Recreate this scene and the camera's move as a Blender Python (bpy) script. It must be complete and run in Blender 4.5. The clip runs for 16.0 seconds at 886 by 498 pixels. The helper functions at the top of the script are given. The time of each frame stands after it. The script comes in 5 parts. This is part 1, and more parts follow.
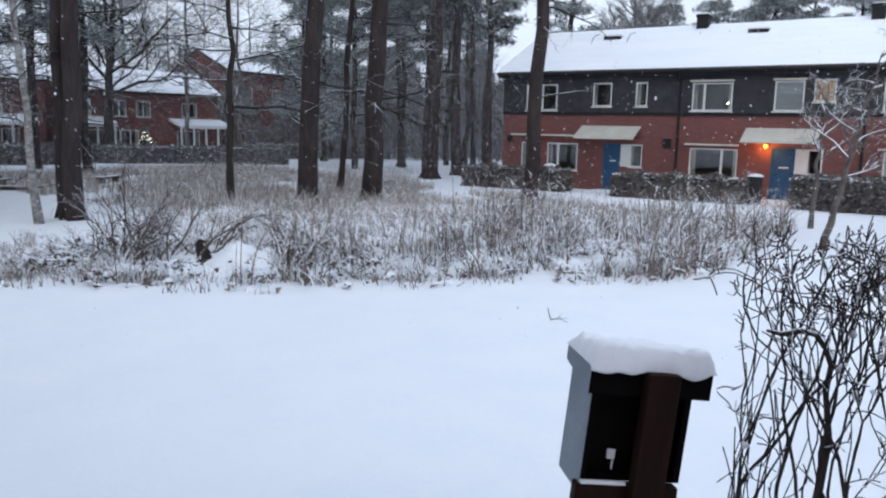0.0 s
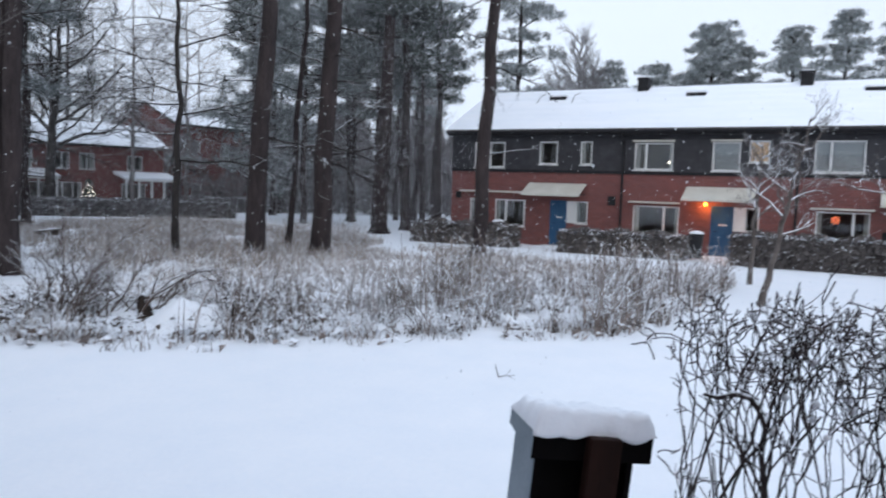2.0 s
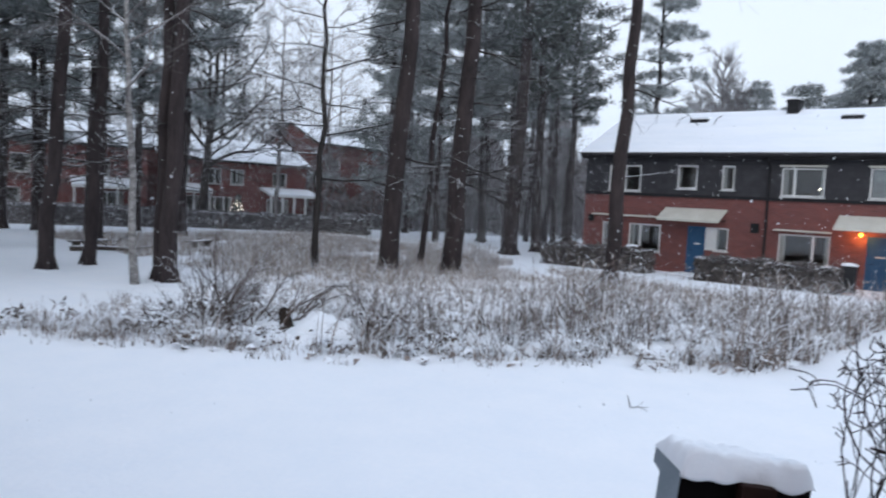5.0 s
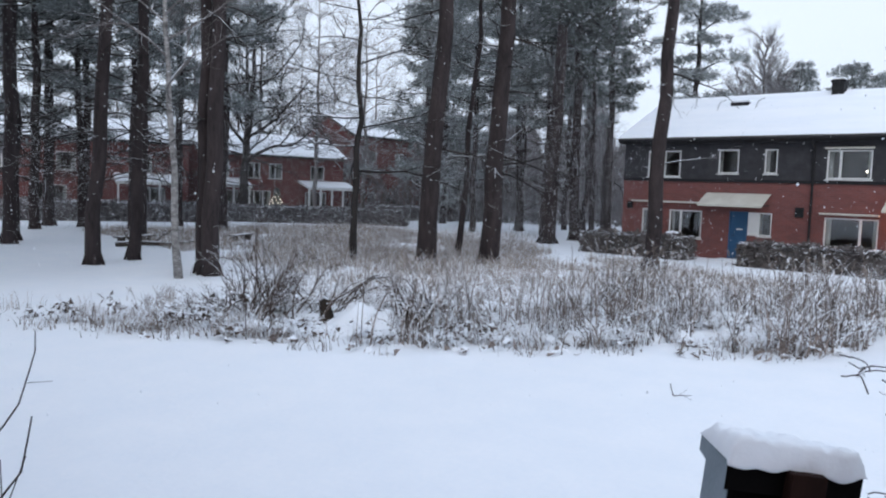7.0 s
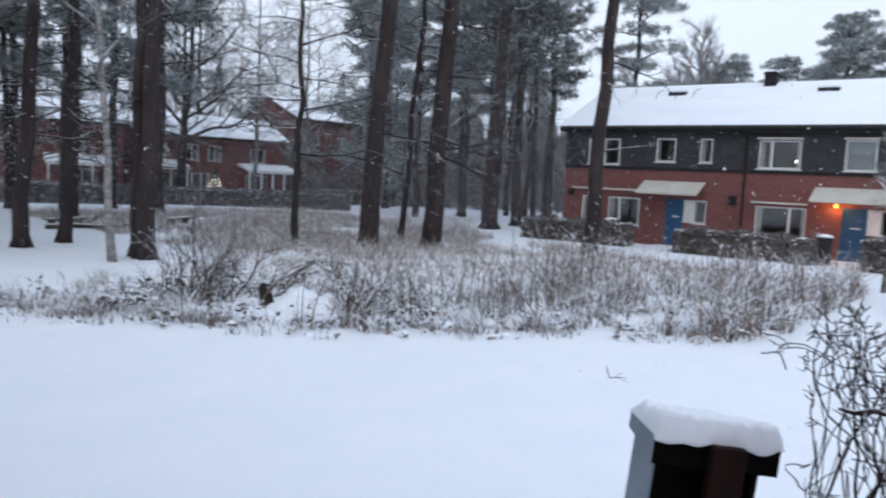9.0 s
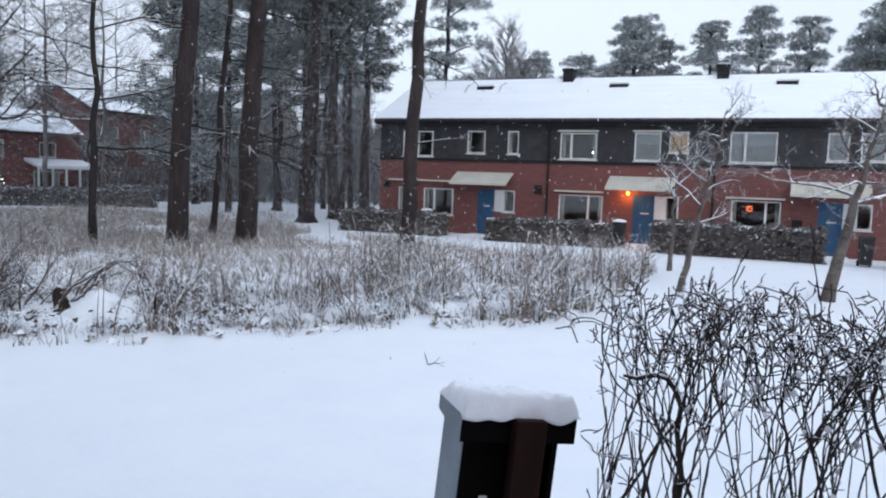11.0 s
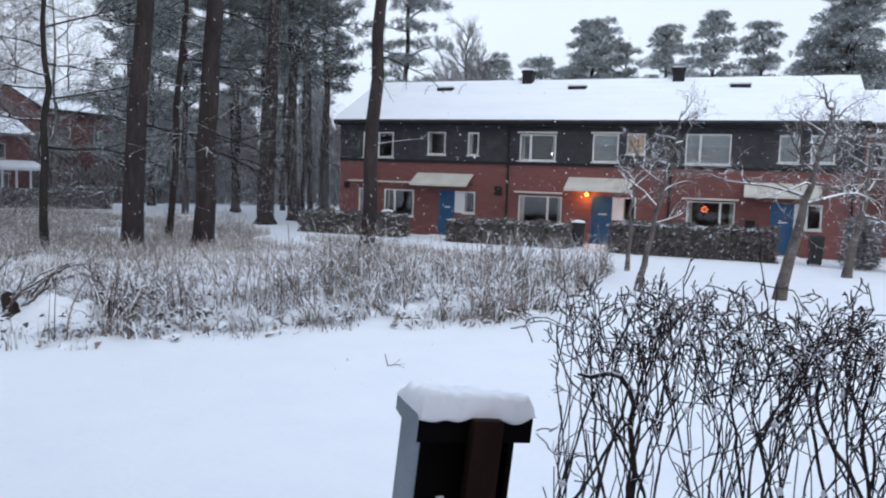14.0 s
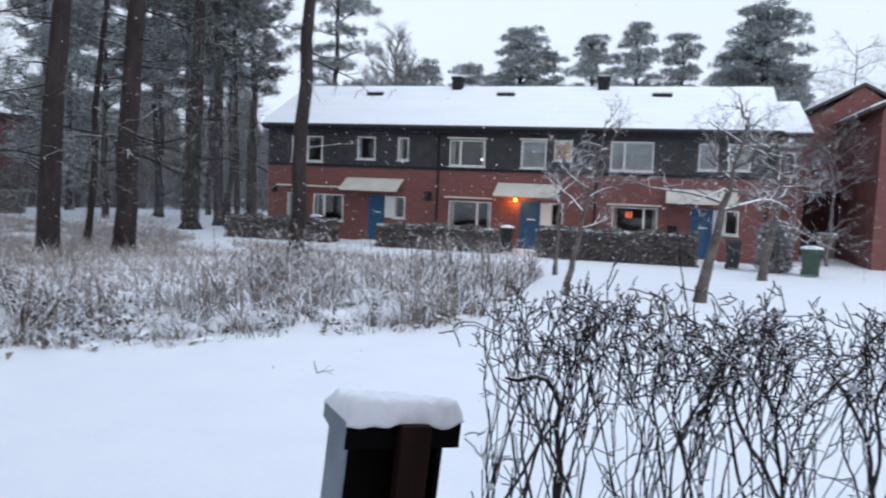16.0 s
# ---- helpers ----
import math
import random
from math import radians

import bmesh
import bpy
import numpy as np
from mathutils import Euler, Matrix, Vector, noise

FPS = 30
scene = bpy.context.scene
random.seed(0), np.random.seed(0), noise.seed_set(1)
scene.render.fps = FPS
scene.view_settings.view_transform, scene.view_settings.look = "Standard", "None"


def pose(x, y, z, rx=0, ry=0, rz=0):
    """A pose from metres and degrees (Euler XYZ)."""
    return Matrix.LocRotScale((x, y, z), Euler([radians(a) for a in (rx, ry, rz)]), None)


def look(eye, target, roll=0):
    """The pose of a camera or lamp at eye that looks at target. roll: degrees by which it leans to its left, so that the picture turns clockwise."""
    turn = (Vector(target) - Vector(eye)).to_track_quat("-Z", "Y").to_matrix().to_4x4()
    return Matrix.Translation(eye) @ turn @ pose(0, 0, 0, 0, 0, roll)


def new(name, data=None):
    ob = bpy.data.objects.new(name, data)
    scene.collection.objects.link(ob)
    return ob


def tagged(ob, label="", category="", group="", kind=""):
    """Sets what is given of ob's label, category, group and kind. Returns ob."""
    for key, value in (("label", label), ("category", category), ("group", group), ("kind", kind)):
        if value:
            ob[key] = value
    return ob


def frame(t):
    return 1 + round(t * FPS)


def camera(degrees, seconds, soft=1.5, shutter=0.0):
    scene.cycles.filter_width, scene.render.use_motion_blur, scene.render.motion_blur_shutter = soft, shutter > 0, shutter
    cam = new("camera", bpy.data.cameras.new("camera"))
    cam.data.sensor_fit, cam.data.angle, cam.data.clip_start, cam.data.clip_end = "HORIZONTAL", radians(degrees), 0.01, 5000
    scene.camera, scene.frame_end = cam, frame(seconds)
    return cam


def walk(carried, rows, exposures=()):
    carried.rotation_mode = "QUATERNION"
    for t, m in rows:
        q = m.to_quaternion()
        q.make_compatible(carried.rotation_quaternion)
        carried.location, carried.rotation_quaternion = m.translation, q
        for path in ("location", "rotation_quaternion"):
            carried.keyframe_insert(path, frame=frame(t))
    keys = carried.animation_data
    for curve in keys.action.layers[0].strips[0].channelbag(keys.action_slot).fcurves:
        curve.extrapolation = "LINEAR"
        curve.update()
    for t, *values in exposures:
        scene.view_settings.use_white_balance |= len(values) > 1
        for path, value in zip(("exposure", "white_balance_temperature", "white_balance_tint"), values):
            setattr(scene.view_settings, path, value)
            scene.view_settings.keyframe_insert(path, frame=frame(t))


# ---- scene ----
# ---- camera ----
cam = camera(60.0, 16.0, soft=2.1, shutter=0.4)
walk(cam, [
    (0.0, look((-0.048, 0.001, 2.334), (-5.441, 8.287, 0.828), 1.31)),
    (0.5, look((-0.053, 0.004, 2.341), (-5.501, 8.295, 1.080), 1.57)),
    (1.0, look((-0.053, 0.006, 2.347), (-5.458, 8.352, 1.286), 1.52)),
    (1.5, look((-0.052, -0.000, 2.354), (-5.398, 8.392, 1.362), 1.81)),
    (2.0, look((-0.028, 0.008, 2.366), (-4.919, 8.694, 1.581), 1.85)),
    (2.5, look((-0.007, 0.016, 2.389), (-4.182, 9.089, 1.898), 2.83)),
    (3.0, look((-0.001, 0.021, 2.401), (-3.931, 9.212, 2.102), 3.32)),
    (3.5, look((0.005, 0.010, 2.407), (-3.864, 9.226, 2.088), 3.28)),
    (4.0, look((-0.007, 0.019, 2.399), (-3.970, 9.190, 1.980), 3.34)),
    (4.5, look((-0.042, -0.036, 2.406), (-5.275, 8.476, 1.992), 3.57)),
    (5.0, look((-0.063, -0.053, 2.395), (-6.350, 7.701, 1.801), 3.15)),
    (5.2, look((-0.061, -0.072, 2.390), (-6.557, 7.505, 1.772), 2.96)),
    (7.3, look((-0.068, -0.060, 2.396), (-6.709, 7.377, 1.632), 2.01)),
    (7.5, look((-0.065, -0.072, 2.399), (-6.657, 7.405, 1.611), 2.16)),
    (8.0, look((-0.068, -0.071, 2.395), (-6.723, 7.346, 1.556), 2.30)),
    (8.5, look((-0.063, -0.081, 2.398), (-6.627, 7.414, 1.537), 2.47)),
    (9.0, look((-0.047, -0.052, 2.379), (-6.109, 7.849, 1.476), 2.74)),
    (9.5, look((-0.026, -0.026, 2.372), (-5.054, 8.574, 1.498), 2.65)),
    (10.0, look((-0.023, -0.018, 2.368), (-4.593, 8.833, 1.488), 2.25)),
    (10.2, look((-0.015, -0.017, 2.365), (-4.441, 8.905, 1.461), 2.10)),
    (12.3, look((-0.015, -0.019, 2.368), (-3.851, 9.179, 1.542), 2.23)),
    (12.5, look((-0.014, -0.019, 2.367), (-3.816, 9.194, 1.555), 2.22)),
    (13.0, look((-0.008, -0.023, 2.370), (-3.726, 9.223, 1.537), 2.21)),
    (13.5, look((-0.003, -0.019, 2.366), (-3.632, 9.256, 1.464), 1.97)),
    (14.0, look((0.002, -0.017, 2.367), (-3.586, 9.277, 1.500), 1.99)),
    (14.5, look((0.003, -0.012, 2.365), (-3.534, 9.300, 1.492), 2.09)),
    (15.0, look((-0.000, -0.011, 2.366), (-3.551, 9.299, 1.528), 2.18)),
    (15.5, look((0.002, -0.016, 2.370), (-3.432, 9.343, 1.590), 2.36)),
    (16.0, look((0.007, -0.007, 2.366), (-2.728, 9.581, 1.598), 2.30)),
], exposures=[(0.0, 0.24), (16.0, 0.24)])

# ---- sky and light ----
world = bpy.data.worlds.new("overcast")
scene.world = world
world.use_nodes = True
wn, wl = world.node_tree.nodes, world.node_tree.links
wn.clear()
sky = wn.new("ShaderNodeTexSky")
sky.sky_type, sky.sun_disc = "NISHITA", False
sky.sun_elevation, sky.sun_rotation, sky.dust_density = radians(24), radians(150), 5.0
sky_soft = wn.new("ShaderNodeHueSaturation")
sky_soft.inputs["Saturation"].default_value, sky_soft.inputs["Value"].default_value = 0.4, 0.10
tc = wn.new("ShaderNodeTexCoord")
sep = wn.new("ShaderNodeSeparateXYZ")
ramp = wn.new("ShaderNodeValToRGB")
ramp.color_ramp.elements[0].position, ramp.color_ramp.elements[0].color = 0.0, (0.78, 0.90, 1.10, 1)
ramp.color_ramp.elements[1].position, ramp.color_ramp.elements[1].color = 0.9, (0.76, 0.90, 1.15, 1)
mid_stop = ramp.color_ramp.elements.new(0.2)
mid_stop.color = (0.83, 0.94, 1.12, 1)
cloud = wn.new("ShaderNodeTexNoise")
cloud.inputs["Scale"].default_value, cloud.inputs["Detail"].default_value = 2.2, 4.0
cloud_amount = wn.new("ShaderNodeMapRange")
cloud_amount.inputs["To Min"].default_value, cloud_amount.inputs["To Max"].default_value = 0.93, 1.07
cloud_mul = wn.new("ShaderNodeVectorMath")
cloud_mul.operation = "SCALE"
both = wn.new("ShaderNodeMix")
both.data_type, both.inputs["Factor"].default_value = "RGBA", 0.2
bg = wn.new("ShaderNodeBackground")
bg.inputs["Strength"].default_value = 1.0
out = wn.new("ShaderNodeOutputWorld")
wl.new(tc.outputs["Generated"], sep.inputs[0])
wl.new(tc.outputs["Generated"], cloud.inputs["Vector"])
wl.new(sep.outputs["Z"], ramp.inputs[0])
wl.new(cloud.outputs["Fac"], cloud_amount.inputs["Value"])
wl.new(ramp.outputs["Color"], cloud_mul.inputs[0])
wl.new(cloud_amount.outputs["Result"], cloud_mul.inputs["Scale"])
wl.new(sky.outputs["Color"], sky_soft.inputs["Color"])
wl.new(cloud_mul.outputs["Vector"], both.inputs["A"])
wl.new(sky_soft.outputs["Color"], both.inputs["B"])
wl.new(both.outputs["Result"], bg.inputs["Color"])
wl.new(bg.outputs["Background"], out.inputs["Surface"])
sun = new("sun", bpy.data.lights.new("sun", "SUN"))
sun.data.energy, sun.data.angle, sun.data.color = 0.35, radians(40), (1.0, 0.97, 0.94)
sun.matrix_world = look((0, 0, 60), (-18, 34, 0))

# ---- materials ----
def link(m, a, b):
    m.node_tree.links.new(a, b)


def node(m, kind, **values):
    n = m.node_tree.nodes.new(kind)
    for key, value in values.items():
        n.inputs[key.replace("_", " ")].default_value = value
    return n


def mixed(m, fac, a, b):
    """A colour mix node; a and b are sockets or colours."""
    n = m.node_tree.nodes.new("ShaderNodeMix")
    n.data_type = "RGBA"
    for key, value in (("Factor", fac), ("A", a), ("B", b)):
        sock = [s for s in n.inputs if s.name == key and (s.type == "RGBA") == (key != "Factor")][0]
        if isinstance(value, bpy.types.NodeSocket):
            link(m, value, sock)
        else:
            sock.default_value = value
    return [s for s in n.outputs if s.type == "RGBA"][0]


def ranged(m, value, lo, hi, to_lo=0.0, to_hi=1.0):
    n = node(m, "ShaderNodeMapRange", From_Min=lo, From_Max=hi, To_Min=to_lo, To_Max=to_hi)
    link(m, value, n.inputs["Value"])
    return n.outputs["Result"]


def math2(m, op, a, b):
    n = m.node_tree.nodes.new("ShaderNodeMath")
    n.operation = op
    for sock, value in zip(n.inputs, (a, b)):
        if isinstance(value, bpy.types.NodeSocket):
            link(m, value, sock)
        else:
            sock.default_value = value
    return n.outputs[0]


SNOW = (0.87, 0.90, 0.94, 1)


def surface(name, dark, light, scale=6.0, rough=0.8, bump=0.3, fine=40.0, snow=0.0, metal=0.0, spec=0.3, stretch=(1, 1, 1), vary=0.0, depth=0.02):
    """Two-scale noise colour with relief; snow: how readily snow lies on what faces up."""
    m = bpy.data.materials.new(name)
    m.use_nodes = True
    p = m.node_tree.nodes["Principled BSDF"]
    p.inputs["Metallic"].default_value, p.inputs["Specular IOR Level"].default_value = metal, spec
    coord = m.node_tree.nodes.new("ShaderNodeTexCoord")
    mp = node(m, "ShaderNodeMapping", Scale=stretch)
    link(m, coord.outputs["Object"], mp.inputs["Vector"])
    big = node(m, "ShaderNodeTexNoise", Scale=scale, Detail=5.0, Roughness=0.6)
    small = node(m, "ShaderNodeTexNoise", Scale=fine, Detail=4.0, Roughness=0.65)
    link(m, mp.outputs["Vector"], big.inputs["Vector"])
    link(m, mp.outputs["Vector"], small.inputs["Vector"])
    tone = math2(m, "ADD", math2(m, "MULTIPLY", big.outputs["Fac"], 0.6), math2(m, "MULTIPLY", small.outputs["Fac"], 0.4))
    col = mixed(m, ranged(m, tone, 0.35, 0.65), (*dark, 1), (*light, 1))
    if vary:
        info = m.node_tree.nodes.new("ShaderNodeNewGeometry")
        hsv = node(m, "ShaderNodeHueSaturation", Saturation=1.0)
        link(m, ranged(m, info.outputs["Random Per Island"], 0, 1, 1 - vary, 1 + vary), hsv.inputs["Value"])
        link(m, col, hsv.inputs["Color"])
        col = hsv.outputs["Color"]
    if snow:
        geo = m.node_tree.nodes.new("ShaderNodeNewGeometry")
        parts_ = m.node_tree.nodes.new("ShaderNodeSeparateXYZ")
        link(m, geo.outputs["Normal"], parts_.inputs[0])
        patch = node(m, "ShaderNodeTexNoise", Scale=9.0, Detail=3.0)
        link(m, geo.outputs["Position"], patch.inputs["Vector"])
        lies = math2(m, "ADD", parts_.outputs["Z"], math2(m, "MULTIPLY", math2(m, "SUBTRACT", patch.outputs["Fac"], 0.5), 1.1))
        col = mixed(m, ranged(m, lies, 1.0 - snow, 1.25 - snow), col, SNOW)
    link(m, col, p.inputs["Base Color"])
    p.inputs["Roughness"].default_value = rough
    bp = node(m, "ShaderNodeBump", Strength=bump, Distance=depth)
    link(m, tone, bp.inputs["Height"])
    link(m, bp.outputs["Normal"], p.inputs["Normal"])
    return m


def brickwork(name):
    m = bpy.data.materials.new(name)
    m.use_nodes = True
    p = m.node_tree.nodes["Principled BSDF"]
    coord = m.node_tree.nodes.new("ShaderNodeTexCoord")
    s = m.node_tree.nodes.new("ShaderNodeSeparateXYZ")
    c = m.node_tree.nodes.new("ShaderNodeCombineXYZ")
    link(m, coord.outputs["Object"], s.inputs[0])
    link(m, math2(m, "ADD", s.outputs["X"], s.outputs["Y"]), c.inputs["X"])
    link(m, s.outputs["Z"], c.inputs["Y"])
    br = node(m, "ShaderNodeTexBrick", Scale=1.0, Mortar_Size=0.007, Mortar_Smooth=0.2, Bias=0.0, Brick_Width=0.26, Row_Height=0.075)
    br.inputs["Color1"].default_value, br.inputs["Color2"].default_value = (0.208, 0.076, 0.067, 1), (0.152, 0.060, 0.057, 1)
    br.inputs["Mortar"].default_value = (0.19, 0.125, 0.118, 1)
    link(m, c.outputs[0], br.inputs["Vector"])
    stain = node(m, "ShaderNodeTexNoise", Scale=0.8, Detail=6.0, Roughness=0.7)
    link(m, coord.outputs["Object"], stain.inputs["Vector"])
    col = mixed(m, ranged(m, stain.outputs["Fac"], 0.5, 0.75, 0.0, 0.55), br.outputs["Color"], (0.145, 0.072, 0.072, 1))
    grain = node(m, "ShaderNodeTexNoise", Scale=30.0, Detail=4.0)
    link(m, coord.outputs["Object"], grain.inputs["Vector"])
    col = mixed(m, ranged(m, grain.outputs["Fac"], 0.55, 0.8, 0.0, 0.4), col, (0.27, 0.135, 0.118, 1))
    link(m, col, p.inputs["Base Color"])
    p.inputs["Roughness"].default_value, p.inputs["Specular IOR Level"].default_value = 0.9, 0.2
    bp = node(m, "ShaderNodeBump", Strength=0.5, Distance=0.01)
    link(m, math2(m, "SUBTRACT", 1.0, br.outputs["Fac"]), bp.inputs["Height"])
    link(m, bp.outputs["Normal"], p.inputs["Normal"])
    return m


def slates(name):
    m = bpy.data.materials.new(name)
    m.use_nodes = True
    p = m.node_tree.nodes["Principled BSDF"]
    coord = m.node_tree.nodes.new("ShaderNodeTexCoord")
    s = m.node_tree.nodes.new("ShaderNodeSeparateXYZ")
    c = m.node_tree.nodes.new("ShaderNodeCombineXYZ")
    link(m, coord.outputs["Object"], s.inputs[0])
    link(m, math2(m, "ADD", s.outputs["X"], s.outputs["Y"]), c.inputs["X"])
    link(m, s.outputs["Z"], c.inputs["Y"])
    br = node(m, "ShaderNodeTexBrick", Scale=1.0, Mortar_Size=0.012, Mortar_Smooth=0.4, Brick_Width=0.3, Row_Height=0.22)
    br.inputs["Color1"].default_value, br.inputs["Color2"].default_value = (0.023, 0.022, 0.026, 1), (0.034, 0.033, 0.038, 1)
    br.inputs["Mortar"].default_value = (0.022, 0.023, 0.026, 1)
    link(m, c.outputs[0], br.inputs["Vector"])
    stain = node(m, "ShaderNodeTexNoise", Scale=1.3, Detail=7.0, Roughness=0.7)
    link(m, coord.outputs["Object"], stain.inputs["Vector"])
    col = mixed(m, ranged(m, stain.outputs["Fac"], 0.48, 0.75, 0.0, 0.6), br.outputs["Color"], (0.066, 0.066, 0.074, 1))
    link(m, col, p.inputs["Base Color"])
    p.inputs["Roughness"].default_value = 0.75
    bp = node(m, "ShaderNodeBump", Strength=0.6, Distance=0.015)
    link(m, math2(m, "SUBTRACT", 1.0, br.outputs["Fac"]), bp.inputs["Height"])
    link(m, bp.outputs["Normal"], p.inputs["Normal"])
    return m


def plain(name, colour, rough=0.5, metal=0.0, glow=0.0, clear=0.0):
    m = bpy.data.materials.new(name)
    m.use_nodes = True
    p = m.node_tree.nodes["Principled BSDF"]
    p.inputs["Base Color"].default_value = (*colour, 1)
    p.inputs["Roughness"].default_value, p.inputs["Metallic"].default_value = rough, metal
    p.inputs["Transmission Weight"].default_value = clear
    if glow:
        p.inputs["Emission Color"].default_value, p.inputs["Emission Strength"].default_value = (*colour, 1), glow
    return m


M_SNOW = surface("snow", (0.84, 0.88, 0.93), (0.90, 0.92, 0.95), 1.2, 0.75, 0.35, 14.0, spec=0.25, depth=0.03)
M_ROOFSNOW = surface("roof_snow", (0.82, 0.86, 0.91), (0.90, 0.92, 0.95), 0.8, 0.8, 0.4, 7.0, spec=0.2, stretch=(0.4, 1, 3))
M_BRICK = brickwork("red_brick")
M_SLATE = slates("dark_slate_cladding")
M_TILE = surface("dark_roof_tile", (0.05, 0.045, 0.045), (0.10, 0.09, 0.085), 3, 0.8, 0.4, 30)
M_WHITE = surface("white_paint", (0.62, 0.63, 0.62), (0.78, 0.78, 0.77), 2.0, 0.5, 0.1, 30)
M_CREAM = surface("cream_sheet", (0.50, 0.48, 0.42), (0.66, 0.64, 0.57), 1.5, 0.55, 0.15, 25)
M_BLUE = surface("blue_door_paint", (0.022, 0.075, 0.16), (0.036, 0.11, 0.21), 2.0, 0.45, 0.15, 30)
M_DARKMETAL = surface("dark_metal", (0.014, 0.014, 0.015), (0.032, 0.031, 0.033), 4, 0.7, 0.1, 30, spec=0.15)
M_BLACKPLASTIC = surface("black_plastic", (0.012, 0.012, 0.013), (0.03, 0.03, 0.032), 4, 0.55, 0.15, 40)
M_GREENPLASTIC = surface("green_plastic", (0.03, 0.06, 0.04), (0.05, 0.09, 0.06), 4, 0.5, 0.15, 40)
M_GARAGE = surface("dark_red_boards", (0.030, 0.006, 0.008), (0.055, 0.011, 0.013), 2, 0.7, 0.3, 25, stretch=(6, 6, 0.4))
M_GLASS = plain("window_glass", (0.93, 0.96, 0.96), 0.02, clear=1.0)
M_ROOM = surface("dim_room", (0.10, 0.09, 0.08), (0.20, 0.18, 0.16), 1.0, 0.9, 0.0, 6)
M_BLIND = surface("pale_blind", (0.28, 0.30, 0.31), (0.40, 0.42, 0.43), 1.0, 0.9, 0.2, 8, stretch=(1, 1, 6))
# blind lit orange from the room; that light is in the base colour
M_WARMBLIND = surface("orange_lit_blind", (0.60, 0.36, 0.18), (0.78, 0.52, 0.30), 1.0, 0.9, 0.2, 8, stretch=(1, 1, 6))
M_CURTAIN = surface("curtain", (0.45, 0.45, 0.43), (0.66, 0.66, 0.63), 2.0, 0.95, 0.4, 9, stretch=(5, 5, 0.5))
M_LAMP = plain("warm_lamp", (1.0, 0.30, 0.05), 0.4, glow=3.5)
M_STAR = plain("paper_star", (1.0, 0.22, 0.10), 0.6, glow=2.2)
M_CEILLAMP = plain("ceiling_lamp", (1.0, 0.9, 0.75), 0.4, glow=6.0)
M_PINEBARK = surface("pine_bark", (0.017, 0.0135, 0.014), (0.062, 0.047, 0.046), 3.0, 0.95, 0.9, 16, snow=0.18, stretch=(1.6, 1.6, 0.35), depth=0.05)
M_GREYBARK = surface("grey_bark", (0.018, 0.015, 0.014), (0.050, 0.043, 0.040), 4.0, 0.95, 0.7, 22, snow=0.38, stretch=(1, 1, 0.4))
M_BIRCHBARK = surface("birch_bark", (0.06, 0.055, 0.052), (0.42, 0.40, 0.385), 5.0, 0.8, 0.4, 14, snow=0.3, stretch=(1, 1, 2.2))
M_FINETWIG = surface("frosted_twig", (0.11, 0.10, 0.098), (0.22, 0.20, 0.195), 3.0, 0.9, 0.2, 20, snow=0.40)
M_ARCH = surface("snowed_grass", (0.18, 0.145, 0.125), (0.42, 0.36, 0.32), 2.0, 0.9, 0.0, 9, snow=0.92, vary=0.4)
M_HEDGETWIG = surface("hedge_twig", (0.012, 0.0095, 0.010), (0.056, 0.043, 0.042), 12.0, 0.8, 0.6, 70, spec=0.15, snow=0.48, depth=0.006)
M_HEDGESPRAY = surface("fine_hedge_twig", (0.028, 0.022, 0.022), (0.11, 0.087, 0.082), 12.0, 0.85, 0.4, 70, spec=0.15, snow=0.52, depth=0.004)
M_FRUITBARK = surface("fruit_bark", (0.055, 0.045, 0.042), (0.17, 0.145, 0.13), 5.0, 0.9, 0.6, 26, snow=0.70)
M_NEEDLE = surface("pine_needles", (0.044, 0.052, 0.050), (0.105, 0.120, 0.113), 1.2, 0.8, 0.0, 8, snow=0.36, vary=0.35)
# far needles: snow on top, base colour paled to carry the distance haze
M_HAZEPINE = surface("hazed_needles", (0.125, 0.143, 0.143), (0.245, 0.272, 0.272), 1.0, 0.85, 0.0, 8, snow=0.40, vary=0.22)
M_STRAW = surface("dry_grass", (0.18, 0.15, 0.135), (0.44, 0.385, 0.34), 1.6, 0.9, 0.0, 9, snow=0.70, vary=0.5)
M_WEED = surface("dry_weed_stems", (0.065, 0.051, 0.046), (0.31, 0.255, 0.225), 2.0, 0.9, 0.0, 9, snow=0.72, vary=0.5)
M_HEDGELEAF = surface("clipped_hedge_twigs", (0.095, 0.083, 0.081), (0.155, 0.138, 0.133), 3.0, 0.9, 0.0, 12, snow=0.22, vary=0.2)
M_STUMP = surface("rotten_wood", (0.012, 0.009, 0.007), (0.05, 0.036, 0.028), 5.0, 0.95, 0.9, 25, snow=0.30, stretch=(1, 1, 0.3))
M_POST = surface("brown_stained_wood", (0.008, 0.0032, 0.0022), (0.024, 0.0095, 0.0065), 5.0, 0.7, 0.35, 60, spec=0.12, stretch=(3, 3, 0.3), depth=0.004)
# mailbox metal in two tones: sky-lit pale grey, and near-black with shade painted in
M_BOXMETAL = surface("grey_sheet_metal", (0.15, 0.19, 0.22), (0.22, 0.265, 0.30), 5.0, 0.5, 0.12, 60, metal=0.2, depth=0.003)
M_BOXSHADE = surface("shaded_sheet_metal", (0.0016, 0.0015, 0.0016), (0.005, 0.004, 0.004), 5.0, 0.7, 0.12, 60, spec=0.05, depth=0.003)
M_BENCH = surface("wet_plank", (0.03, 0.024, 0.02), (0.08, 0.065, 0.055), 4.0, 0.8, 0.4, 30, snow=0.5, stretch=(0.4, 4, 4))
M_BEIGE = surface("beige_board", (0.30, 0.24, 0.18), (0.42, 0.34, 0.27), 3.0, 0.8, 0.2, 20)
